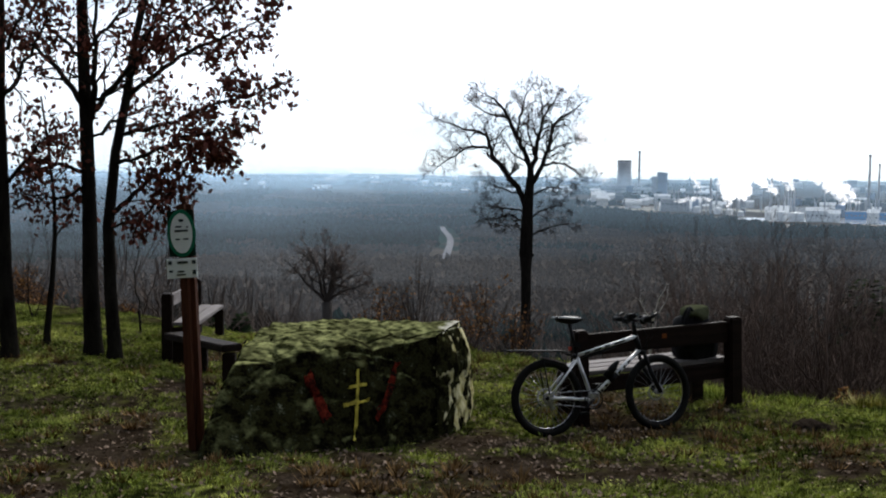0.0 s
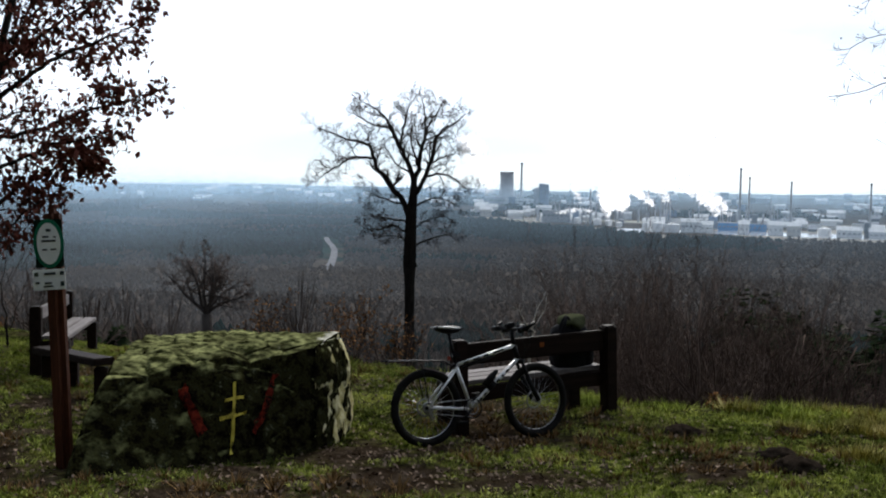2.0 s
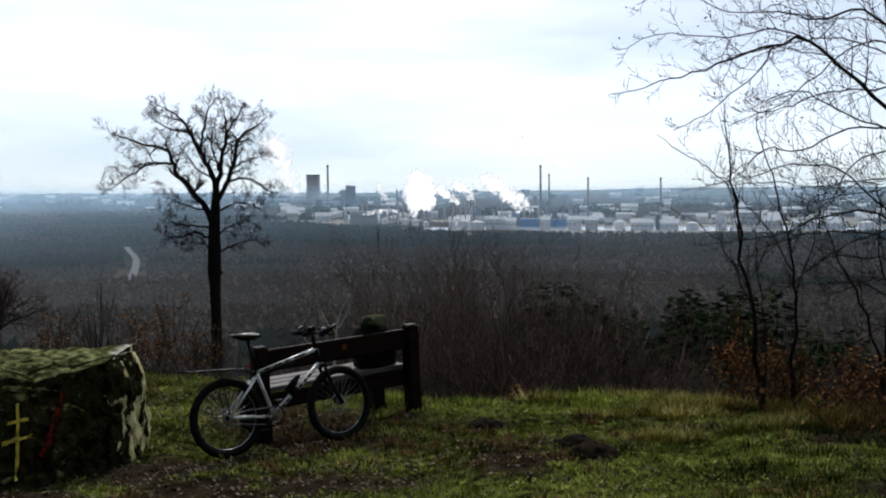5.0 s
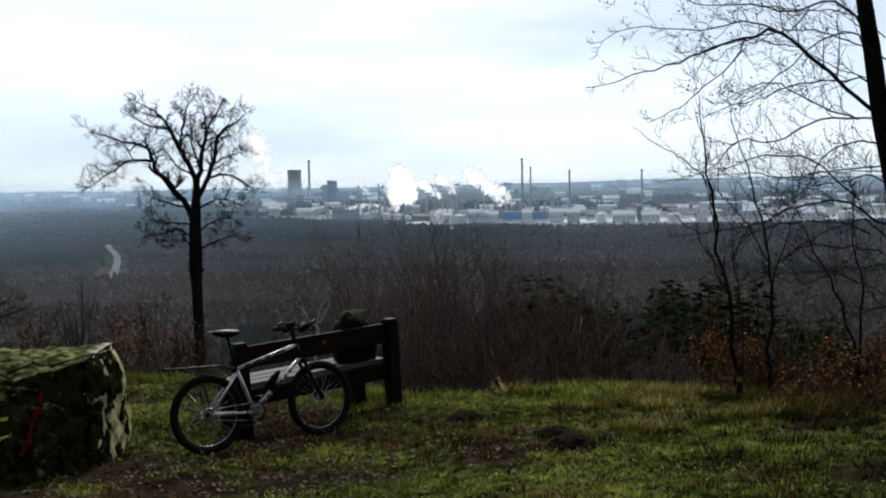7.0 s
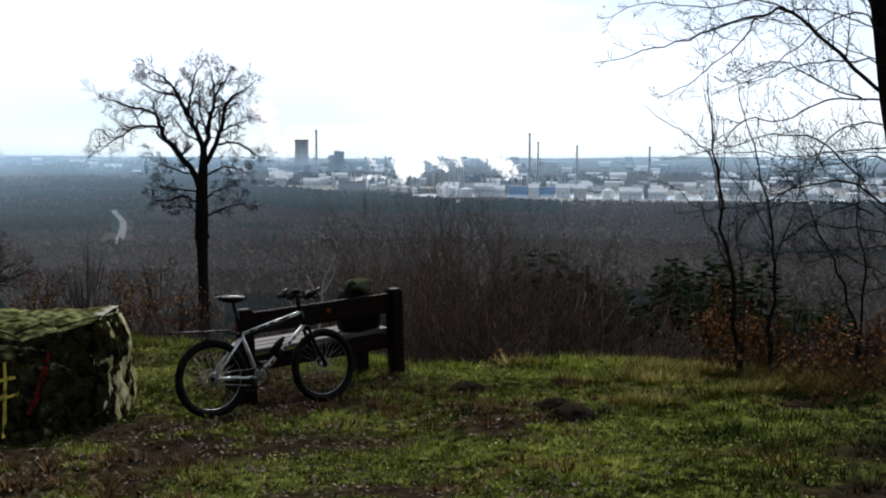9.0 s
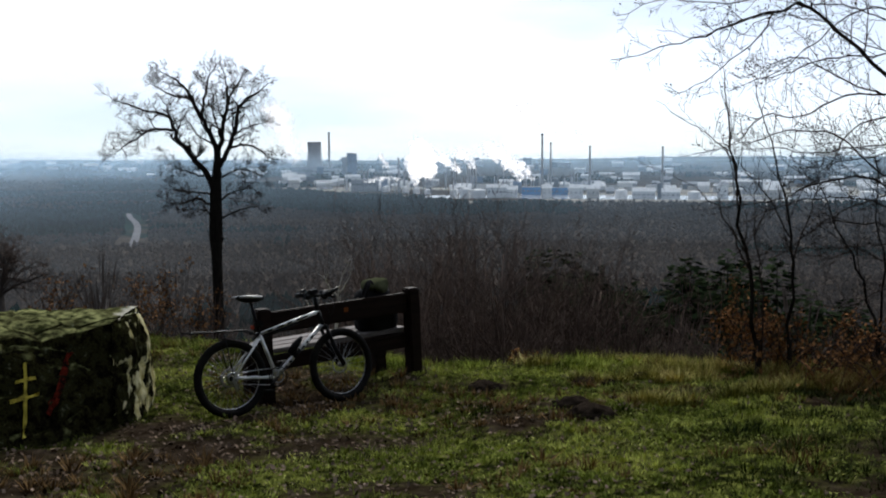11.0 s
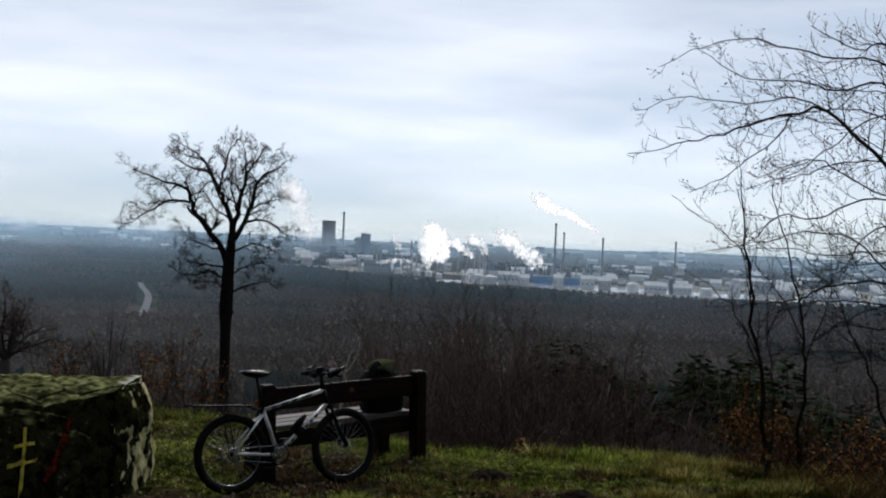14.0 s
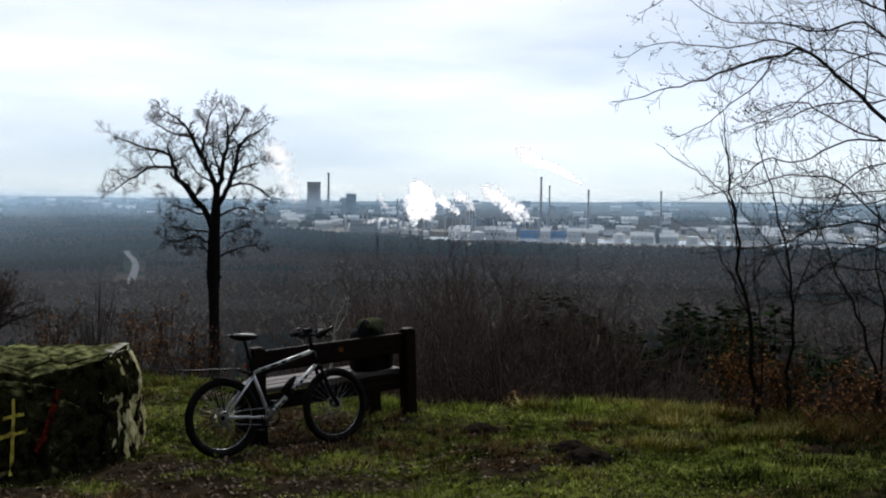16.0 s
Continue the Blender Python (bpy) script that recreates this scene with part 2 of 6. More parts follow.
def limb(rng, thick, thin, start, d, length, radius, level, spread=0.8, bend=0.16, lift=0.04, kids=(5, 5, 4), shrink=0.55, tips=None, cut=0.02, rmin=0.0025):
    """A limb with its side branches; thick wood and thin twigs go to separate meshes."""
    steps = 6 if level > 1 else (4 if level else 3)
    pts, end = wander(rng, start, d, length, steps, bend, lift)
    radii = [max(radius * (1 - 0.75 * i / steps), rmin * 0.6) for i in range(steps + 1)]
    (thick if radius > cut else thin).tube(pts, radii, 7 if radius > 0.05 else (4 if radius > cut else 3))
    if tips is not None and level <= 1:
        tips.extend(pts[1:])
    if level == 0:
        return
    for i in range(kids[-level]):
        f = 0.25 + 0.75 * (i + rng.random()) / kids[-level]
        k = min(int(f * steps), steps - 1)
        p = pts[k].lerp(pts[k + 1], f * steps - k)
        axis = (pts[k + 1] - pts[k]).normalized()
        side = axis.cross(Vector((rng.gauss(0, 1), rng.gauss(0, 1), rng.gauss(0, 1)))).normalized()
        nd = axis * (1 - 0.35 * spread) + side * spread + Vector((0, 0, lift))
        limb(rng, thick, thin, p, nd, length * shrink * rng.uniform(0.7, 1.2) * (1.15 - 0.5 * f), max(radius * (1 - 0.75 * f) * 0.7, rmin), level - 1, spread, bend * 1.15, lift, kids, shrink, tips, cut, rmin)


# ---- the ground: one sheet from the hilltop to the horizon ----
def build_ground():
    ang = np.concatenate([np.arange(-48, 62, 0.55), np.arange(62, 312, 8.0)])
    rad = 0.6 * 1.0165 ** np.arange(0, 552)
    rad = rad[rad < 4900]
    A, R = np.meshgrid(np.radians(ang), rad)
    X, Y = R * np.sin(A), R * np.cos(A)
    Z = height(X, Y)
    n, k = len(ang), len(rad)
    verts = np.stack([X, Y, Z], -1).reshape(-1, 3)
    i = np.arange(k - 1)[:, None] * n
    j = np.arange(n)[None, :]
    j2 = (j + 1) % n
    faces = np.stack([i + j, i + n + j, i + n + j2, i + j2], -1).reshape(-1, 4)
    verts = np.vstack([verts, [[0, 0, 0.0]]])
    fl = [tuple(reversed(f)) for f in faces.tolist()] + [((q + 1) % n, q, len(verts) - 1) for q in range(n)]
    me = bpy.data.meshes.new("ground")
    me.from_pydata(verts.tolist(), [], fl)
    me.polygons.foreach_set("use_smooth", [True] * len(me.polygons))
    at = me.attributes.new("green", "FLOAT", "POINT")
    at.data.foreach_set("value", grassy(verts[:, 0], verts[:, 1]).astype(np.float32))
    at = me.attributes.new("past", "FLOAT", "POINT")
    at.data.foreach_set("value", np.clip(beyond(verts[:, 0], verts[:, 1]) / 3, 0, 1).astype(np.float32))
    at = me.attributes.new("pines", "FLOAT", "POINT")
    at.data.foreach_set("value", (pine_stand(verts[:, 0], verts[:, 1]) & (np.hypot(verts[:, 0], verts[:, 1]) < wood_edge(np.degrees(np.arctan2(verts[:, 0], verts[:, 1]))) + 30)).astype(np.float32))
    m = material("hilltop_soil", [(0.32, (0.010, 0.006, 0.003)), (0.5, (0.021, 0.015, 0.010)), (0.7, (0.055, 0.042, 0.030))], 7, 0.9, bump=0.8, dist=0.03)
    nt, l = m.node_tree.nodes, m.node_tree.links
    b = nt["Principled BSDF"]
    soil = b.inputs["Base Color"].links[0].from_socket

    def ramp(c0, c1, scale, p0=0.35, p1=0.65):
        q = nt.new("ShaderNodeTexNoise")
        q.inputs["Scale"].default_value, q.inputs["Detail"].default_value = scale, 8
        tc = nt.new("ShaderNodeTexCoord")
        l.new(tc.outputs["Object"], q.inputs["Vector"])
        r = nt.new("ShaderNodeValToRGB")
        r.color_ramp.elements[0].position, r.color_ramp.elements[0].color = p0, (*c0, 1)
        r.color_ramp.elements[1].position, r.color_ramp.elements[1].color = p1, (*c1, 1)
        l.new(q.outputs["Fac"], r.inputs[0])
        return r.outputs[0]

    def mixed(fac, a, c):
        x = nt.new("ShaderNodeMixRGB")
        l.new(fac, x.inputs[0])
        l.new(a, x.inputs[1])
        l.new(c, x.inputs[2])
        return x.outputs[0]

    def attr(name):
        q = nt.new("ShaderNodeAttribute")
        q.attribute_name = name
        return q.outputs["Fac"]

    moss = ramp((0.011, 0.013, 0.004), (0.16, 0.175, 0.04), 9, 0.44, 0.66)
    floor_wood = ramp((0.03, 0.025, 0.021), (0.065, 0.053, 0.043), 0.02)
    floor_wood = mixed(attr("pines"), floor_wood, ramp((0.006, 0.017, 0.016), (0.014, 0.034, 0.028), 0.03))
    near = mixed(attr("green"), soil, moss)
    l.new(mixed(attr("past"), near, floor_wood), b.inputs["Base Color"])
    me.materials.append(m)
    return tagged(new("ground", me), "hilltop of damp grass, trodden mud and dead leaves above a wide wooded plain", "ground", kind="structure")


def wood_edge(az):
    """How far the woods reach, by compass angle in degrees."""
    return np.interp(az, [-40, -4, 3, 5, 7.4, 11, 15.2, 17.9, 29, 35, 60], [3500, 3450, 3350, 3250, 3060, 2620, 2300, 2010, 2030, 2060, 2060])


def pine_stand(X, Y):
    """Where pines stand among the bare woods."""
    R, az = np.hypot(X, Y), np.degrees(np.arctan2(X, Y))
    pine = value_noise(X, Y * 0.55, 210, 11) + 0.25 * value_noise(X, Y, 60, 12) > 0.84
    pine |= (R > 1900) & (az < 3) & (value_noise(X, Y * 0.4, 420, 13) > 0.50)
    pine |= (R > 900) & (R < 2700) & (value_noise(X, Y * 0.5, 330, 17) + 0.3 * value_noise(X, Y, 70, 18) > 0.74)
    # the pine wood before the works, and the dark stand beside the road
    pine |= (az > 2.5) & (az < 24) & (R > wood_edge(az) - np.interp(az, [2.5, 8, 16, 20, 24], [200, 900, 620, 300, 60]) - 120 * value_noise(X, Y, 150, 28))
    pine |= (az > -9) & (az < -0.9) & (np.abs(R - 1430 - 12 * az) < 130 + 90 * value_noise(X, Y, 120, 29))
    pine &= R > 420
    return pine | ((R > 200) & (R < 420) & (value_noise(X, Y, 21, 16) > 0.80))


def build_forest():
    rng = np.random.default_rng(5)
    pos, size = [], []
    for r0, r1, cell in ((55, 160, 26), (160, 600, 30), (600, 1000, 48), (1000, 1700, 80), (1700, 2500, 190), (2500, 3500, 270), (3500, 4830, 420)):
        n = int(math.radians(100) / 2 * (r1 * r1 - r0 * r0) / cell)
        r = np.sqrt(rng.uniform(r0 * r0, r1 * r1, n))
        az = rng.uniform(-42, 58, n)
        belt = (r > 3500) & (value_noise(az * 40, r, 170, 27) > np.interp(az, [-10, 5, 9, 20], [0.42, 0.46, 0.60, 0.66]))
        keep = (r < wood_edge(az) + 60 * (rng.random(n) - 0.5)) | belt
        pos.append(np.stack([r[keep], az[keep]], -1))
        size.append(np.full(keep.sum(), math.sqrt(cell / 42.0)))
    pos, size = np.vstack(pos), np.concatenate(size)
    X, Y = pos[:, 0] * np.sin(np.radians(pos[:, 1])), pos[:, 0] * np.cos(np.radians(pos[:, 1]))
    road = (np.abs(X - road_x(Y)) < 15) & (Y > 1040) & (Y < 1860)
    X, Y, size, R = X[~road], Y[~road], size[~road], pos[~road, 0]
    Z = height(X, Y)
    az = np.degrees(np.arctan2(X, Y))
    pine = pine_stand(X, Y)
    near = (R < 380 + 240 * rng.random(len(R))) & ~pine
    for name, mask, mat, label in (("near_woods", near, M_FOREST, "bare grey-brown winter trees at the foot of the hill"), ("broadleaf_woods", ~pine & ~near, M_FOREST, "bare grey-brown winter woods covering the plain below"), ("pine_woods", pine, M_PINE, "dark green pines among the bare winter woods")):
        x, y, z, s = X[mask], Y[mask], Z[mask], size[mask]
        n = len(x)
        if mat is M_FOREST:
            T = 60 if name == "near_woods" else 18
            thin = 0.3 if name == "near_woods" else 1.0
            h = rng.uniform(8, 14, n) * s ** 0.25
            a = rng.uniform(0, 6.28, (n, T))
            el = rng.uniform(0.05, 1.0, (n, T))
            wide = rng.uniform(2.6, 4.4, n)[:, None] * np.sqrt(s)[:, None]
            dome = np.stack([np.cos(a) * np.sqrt(1 - el * el) * wide, np.sin(a) * np.sqrt(1 - el * el) * wide, el * h[:, None] * 0.45], -1)
            heart = np.stack([x, y, z + h * 0.5], -1)[:, None, :]
            ray = rng.uniform(0.75, 1.1, (n, T))[:, :, None]
            foot, tip = heart + dome * (ray - 0.6), heart + dome * ray
            w = thin * (rng.uniform(0.3, 0.6, (n, T)) * s[:, None]) * np.clip(np.hypot(x, y) / 500, 0.35, 1.6)[:, None]
            mid = foot * 0.4 + tip * 0.6
            off = np.stack([np.cos(a + 1.57) * w, np.sin(a + 1.57) * w, 0 * a], -1)
            v = np.stack([foot, mid + off, tip, mid - off], 2).reshape(-1, 3)
            q = np.arange(n * T) * 4
            f = np.stack([q, q + 1, q + 2, q + 3], -1)
        else:
            h = rng.uniform(8, 14, n) * s ** 0.25
            S = 6
            a = np.arange(S) * (6.283 / S)
            v = []
            for zz, rr in ((0.12, 0.24), (0.45, 0.20), (0.5, 0.27), (0.72, 0.12), (0.74, 0.17), (1.0, 0.0)):
                jit = rng.uniform(0.6, 1.3, (n, S))
                v.append(np.stack([x[:, None] + np.cos(a) * rr * h[:, None] * jit * np.sqrt(s)[:, None], y[:, None] + np.sin(a) * rr * h[:, None] * jit * np.sqrt(s)[:, None], z[:, None] + zz * h[:, None] * rng.uniform(0.94, 1.04, (n, S))], -1))
            v = np.stack(v, 1).reshape(-1, 3)
            base = np.arange(n)[:, None, None] * (6 * S)
            ring = (np.arange(5) * S)[None, :, None]
            j = np.arange(S)[None, None, :]
            f = np.stack([base + ring + j, base + ring + (j + 1) % S, base + ring + S + (j + 1) % S, base + ring + S + j], -1).reshape(-1, 4)
        me = bpy.data.meshes.new(name)
        me.vertices.add(len(v))
        me.vertices.foreach_set("co", v.astype(np.float32).ravel())
        me.loops.add(len(f) * 4)
        me.loops.foreach_set("vertex_index", f.astype(np.int32).ravel())
        me.polygons.add(len(f))
        me.polygons.foreach_set("loop_start", np.arange(len(f), dtype=np.int32) * 4)
        me.update(calc_edges=True)
        me.materials.append(mat)
        tagged(new(name, me), label, "forest", kind="stuff")


def road_x(y):
    return np.interp(y, [1100, 1230, 1356, 1470, 1574, 1700, 1840], [3, 8, 11.5, 13, 11, 5, 2])


build_ground()
build_forest()


# ---- far hills on the horizon and tinted sheets that imitate winter haze over the plain ----
def build_hills():
    mat = material("far_hills", [(0.3, (0.05, 0.06, 0.06)), (0.7, (0.12, 0.13, 0.12))], 0.002, 0.95, bump=0, fine=12)
    for k, (r, base, amp, seed) in enumerate(((4760, 78, 10, 21), (4880, 86, 15, 22))):
        az = np.radians(np.arange(-60, 75, 0.4))
        top = PLAIN + base + amp * (value_noise(np.degrees(az), 0 * az, 9, seed) + 0.35 * value_noise(np.degrees(az), 0 * az, 2.2, seed + 5))
        verts, faces = [], []
        rows = ((r - 160, PLAIN + 30 + 0 * az), (r - 60, PLAIN + (top - PLAIN) * 0.9), (r, top), (r + 15, PLAIN + 0 * az))
        for rr, zz in rows:
            verts += np.stack([rr * np.sin(az), rr * np.cos(az), zz], -1).tolist()
        n = len(az)
        for i in range(3):
            faces += [(i * n + j, i * n + j + 1, (i + 1) * n + j + 1, (i + 1) * n + j) for j in range(n - 1)]
        tagged(new("hill_ridge", mesh_of("hill_ridge", verts, faces, mat, True)), "low blue-grey wooded ridge on the horizon", "hill", kind="structure")


build_hills()


def build_haze():
    # curved see-through sheets; the haze is their bluish tint and density
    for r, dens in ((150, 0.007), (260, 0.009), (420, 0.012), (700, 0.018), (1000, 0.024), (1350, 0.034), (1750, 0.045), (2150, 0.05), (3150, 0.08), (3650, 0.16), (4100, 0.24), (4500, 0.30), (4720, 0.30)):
        m = bpy.data.materials.new("haze")
        m.use_nodes = True
        n, l = m.node_tree.nodes, m.node_tree.links
        n.clear()
        out = n.new("ShaderNodeOutputMaterial")
        tr, di, tl = n.new("ShaderNodeBsdfTransparent"), n.new("ShaderNodeBsdfDiffuse"), n.new("ShaderNodeBsdfTranslucent")
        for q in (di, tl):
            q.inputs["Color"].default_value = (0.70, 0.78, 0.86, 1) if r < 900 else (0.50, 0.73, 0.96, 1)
        half, mix = n.new("ShaderNodeMixShader"), n.new("ShaderNodeMixShader")
        tc, sep, mr, ns, mu = n.new("ShaderNodeTexCoord"), n.new("ShaderNodeSeparateXYZ"), n.new("ShaderNodeMapRange"), n.new("ShaderNodeTexNoise"), n.new("ShaderNodeMath")
        mr.interpolation_type = "SMOOTHSTEP"
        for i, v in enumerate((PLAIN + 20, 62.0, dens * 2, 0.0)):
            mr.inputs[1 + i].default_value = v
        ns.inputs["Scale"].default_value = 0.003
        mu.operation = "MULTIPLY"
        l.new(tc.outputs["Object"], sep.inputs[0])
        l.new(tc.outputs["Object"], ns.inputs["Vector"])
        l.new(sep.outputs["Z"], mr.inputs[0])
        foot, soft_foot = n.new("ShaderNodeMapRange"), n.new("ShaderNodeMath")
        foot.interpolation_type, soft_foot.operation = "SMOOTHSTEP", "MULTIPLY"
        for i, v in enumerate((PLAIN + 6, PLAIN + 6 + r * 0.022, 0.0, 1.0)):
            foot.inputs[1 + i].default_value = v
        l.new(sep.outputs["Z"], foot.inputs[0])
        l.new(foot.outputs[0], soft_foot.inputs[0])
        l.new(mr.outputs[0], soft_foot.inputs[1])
        # the sheets are made denser towards -X, to lighten the woods there
        left_gain, dense_left = n.new("ShaderNodeMapRange"), n.new("ShaderNodeMath")
        dense_left.operation = "MULTIPLY"
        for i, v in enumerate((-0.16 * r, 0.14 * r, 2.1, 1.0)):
            left_gain.inputs[1 + i].default_value = v
        l.new(sep.outputs["X"], left_gain.inputs[0])
        l.new(soft_foot.outputs[0], dense_left.inputs[0])
        l.new(left_gain.outputs[0], dense_left.inputs[1])
        l.new(dense_left.outputs[0], mu.inputs[0])
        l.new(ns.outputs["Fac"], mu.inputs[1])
        half.inputs[0].default_value = 0.9
        l.new(di.outputs[0], half.inputs[1])
        l.new(tl.outputs[0], half.inputs[2])
        l.new(mu.outputs[0], mix.inputs[0])
        l.new(tr.outputs[0], mix.inputs[1])
        l.new(half.outputs[0], mix.inputs[2])
        l.new(mix.outputs[0], out.inputs[0])
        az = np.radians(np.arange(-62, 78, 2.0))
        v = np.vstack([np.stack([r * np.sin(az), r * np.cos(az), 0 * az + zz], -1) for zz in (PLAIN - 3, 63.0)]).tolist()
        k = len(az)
        ob = new("haze_sheet", mesh_of("haze_sheet", v, [(j, j + 1, k + j + 1, k + j) for j in range(k - 1)], m))
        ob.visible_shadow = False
        tagged(ob, "see-through sheet tinted bluish to stand in for haze over the plain", "haze", kind="structure")


build_haze()


# ---- the painted boulder ----
def stone_point(u, v, w):
    """u along the front from its near end, v up, w back: the rough block before weathering."""
    lo = [Vector((-1.92, 7.18, -0.85)), Vector((0.06, 8.88, -0.85)), Vector((-1.8, 9.4, -0.8)), Vector((0.40, 10.2, -0.80))]
    hi = [Vector((-1.76, 8.10, 0.21)), Vector((0.0, 9.32, 0.30)), Vector((-1.60, 9.6, 0.37)), Vector((0.26, 10.05, 0.34))]
    f = [(1 - u) * (1 - w), u * (1 - w), (1 - u) * w, u * w]
    p = Vector((0, 0, 0))
    for k in range(4):
        p += f[k] * lo[k].lerp(hi[k], v)
    return p


def stone_surface(u, v, w):
    c = Vector((u - 0.5, v - 0.5, w - 0.5)) * 2
    m = max(abs(c.x), abs(c.y), abs(c.z), 1e-6)
    ball = c * (m / max(c.length, 1e-6)) * 1.18
    q = c.lerp(Vector((max(-1, min(1, ball.x)), max(-1, min(1, ball.y)), max(-1, min(1, ball.z)))), 0.30)
    p = stone_point(q.x / 2 + 0.5, q.y / 2 + 0.5, q.z / 2 + 0.5)
    mid = stone_point(0.5, 0.4, 0.5)
    d = (p - mid).normalized()
    cell = noise.voronoi(p * 2.3 + Vector((3.1, 0.4, 1.7)))[0]
    r = 0.06 * noise.fractal(p * 1.3, 0.9, 2.0, 3) + 0.06 * (0.28 - cell[0])
    r -= 0.03 * max(0.0, 1 - (cell[1] - cell[0]) / 0.05)
    r += 0.015 * noise.noise(Vector((p.x * 2, p.y * 2, p.z * 9))) + 0.012 * noise.fractal(p * 8, 0.6, 2.3, 5)
    return p + d * r


def build_stone():
    N = 72
    verts, faces, index = [], [], {}

    def vid(i, j, k):
        if (i, j, k) not in index:
            index[(i, j, k)] = len(verts)
            verts.append(stone_surface(i / N, j / N, k / N))
        return index[(i, j, k)]

    for a in range(N):
        for b in range(N):
            for fixed in (0, N):
                for axis in range(3):
                    q = []
                    for da, db in ((0, 0), (1, 0), (1, 1), (0, 1)):
                        c = [a + da, b + db]
                        c.insert(axis, fixed)
                        q.append(vid(*c))
                    faces.append(q)
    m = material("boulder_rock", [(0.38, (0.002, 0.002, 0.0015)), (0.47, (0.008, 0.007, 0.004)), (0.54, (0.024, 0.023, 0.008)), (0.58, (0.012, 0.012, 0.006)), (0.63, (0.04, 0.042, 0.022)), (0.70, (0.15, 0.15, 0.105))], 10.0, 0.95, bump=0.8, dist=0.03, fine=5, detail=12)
    n, l = m.node_tree.nodes, m.node_tree.links
    b = n["Principled BSDF"]
    rock = b.inputs["Base Color"].links[0].from_socket
    tc, g, sep = n.new("ShaderNodeTexCoord"), n.new("ShaderNodeNewGeometry"), n.new("ShaderNodeSeparateXYZ")
    l.new(g.outputs["Normal"], sep.inputs[0])

    def blotch(scale, detail=7):
        q = n.new("ShaderNodeTexNoise")
        q.inputs["Scale"].default_value, q.inputs["Detail"].default_value = scale, detail
        l.new(tc.outputs["Object"], q.inputs["Vector"])
        return q.outputs["Fac"]

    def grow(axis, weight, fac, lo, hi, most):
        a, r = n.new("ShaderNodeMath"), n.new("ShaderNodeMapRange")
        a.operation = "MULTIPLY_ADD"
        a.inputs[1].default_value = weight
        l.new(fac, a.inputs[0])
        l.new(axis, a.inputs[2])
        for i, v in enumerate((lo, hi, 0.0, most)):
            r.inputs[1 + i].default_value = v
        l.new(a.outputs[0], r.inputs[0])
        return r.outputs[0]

    def coat(under_colour, fac, c0, c1, scale):
        r, x = n.new("ShaderNodeValToRGB"), n.new("ShaderNodeMixRGB")
        r.color_ramp.elements[0].position, r.color_ramp.elements[0].color = 0.38, (*c0, 1)
        r.color_ramp.elements[1].position, r.color_ramp.elements[1].color = 0.64, (*c1, 1)
        l.new(blotch(scale), r.inputs[0])
        l.new(fac, x.inputs[0])
        l.new(under_colour, x.inputs[1])
        l.new(r.outputs[0], x.inputs[2])
        return x.outputs[0]

    # moss grows where rain settles, pale yellow patches on the end towards +X
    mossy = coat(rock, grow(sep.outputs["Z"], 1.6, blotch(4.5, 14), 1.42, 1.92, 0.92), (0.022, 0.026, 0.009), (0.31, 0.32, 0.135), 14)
    place = n.new("ShaderNodeSeparateXYZ")
    l.new(tc.outputs["Object"], place.inputs[0])
    end = n.new("ShaderNodeMapRange")
    for i, v in enumerate((-0.15, 0.15, 0.0, 0.55)):
        end.inputs[1 + i].default_value = v
    l.new(place.outputs["X"], end.inputs[0])
    side = n.new("ShaderNodeMath")
    l.new(end.outputs[0], side.inputs[0])
    l.new(sep.outputs["X"], side.inputs[1])
    done = coat(mossy, grow(side.outputs[0], 2.6, blotch(4.2, 6), 2.78, 2.88, 0.92), (0.42, 0.36, 0.14), (0.72, 0.66, 0.40), 9)
    both = n.new("ShaderNodeMath")
    l.new(end.outputs[0], both.inputs[0])
    l.new(sep.outputs["Z"], both.inputs[1])
    done = coat(done, grow(both.outputs[0], 1.0, blotch(5.0), 1.75, 1.9, 0.85), (0.40, 0.38, 0.30), (0.66, 0.64, 0.56), 12)
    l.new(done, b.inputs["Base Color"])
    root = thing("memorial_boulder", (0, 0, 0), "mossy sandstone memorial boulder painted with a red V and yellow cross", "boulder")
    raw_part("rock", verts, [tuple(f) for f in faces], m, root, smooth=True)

    def stroke(name, mat, u0, v0, u1, v1, width, label):
        k, vv, ff = 14, [], []
        d = Vector((u1 - u0, (v1 - v0) * 0.5))
        o = Vector((-d.y, d.x)).normalized() * width / 2
        for i in range(k + 1):
            f = i / k
            for s in (-1, -0.33, 0.33, 1):
                wob = 1 + 0.25 * noise.noise(Vector((i * 0.7, s * 3, u0 * 9)))
                uu, wv = u0 + (u1 - u0) * f + o.x * s * wob / 1.0, v0 + (v1 - v0) * f + o.y * s * wob * 2
                p = stone_surface(uu, wv, 0.0)
                a, c = stone_surface(uu + 0.01, wv, 0.0), stone_surface(uu, wv + 0.01, 0.0)
                nrm = (a - p).cross(c - p).normalized()
                vv.append(p + (nrm if nrm.y < 0 else -nrm) * 0.014)
        for i in range(k):
            for s in range(3):
                ff.append((i * 4 + s, i * 4 + s + 1, i * 4 + s + 5, i * 4 + s + 4))
        raw_part(name, vv, ff, mat, root, label)

    red = material("red_paint", [(0.42, (0.006, 0.005, 0.004)), (0.52, (0.085, 0.011, 0.007)), (0.70, (0.20, 0.032, 0.015))], 14, 0.7, bump=0.3)
    yellow = material("yellow_paint", [(0.34, (0.07, 0.06, 0.02)), (0.50, (0.42, 0.34, 0.05)), (0.7, (0.55, 0.46, 0.09))], 12, 0.7, bump=0.3)
    stroke("red_stroke", red, 0.375, 0.84, 0.49, 0.50, 0.034, "faded red paint stroke of a V")
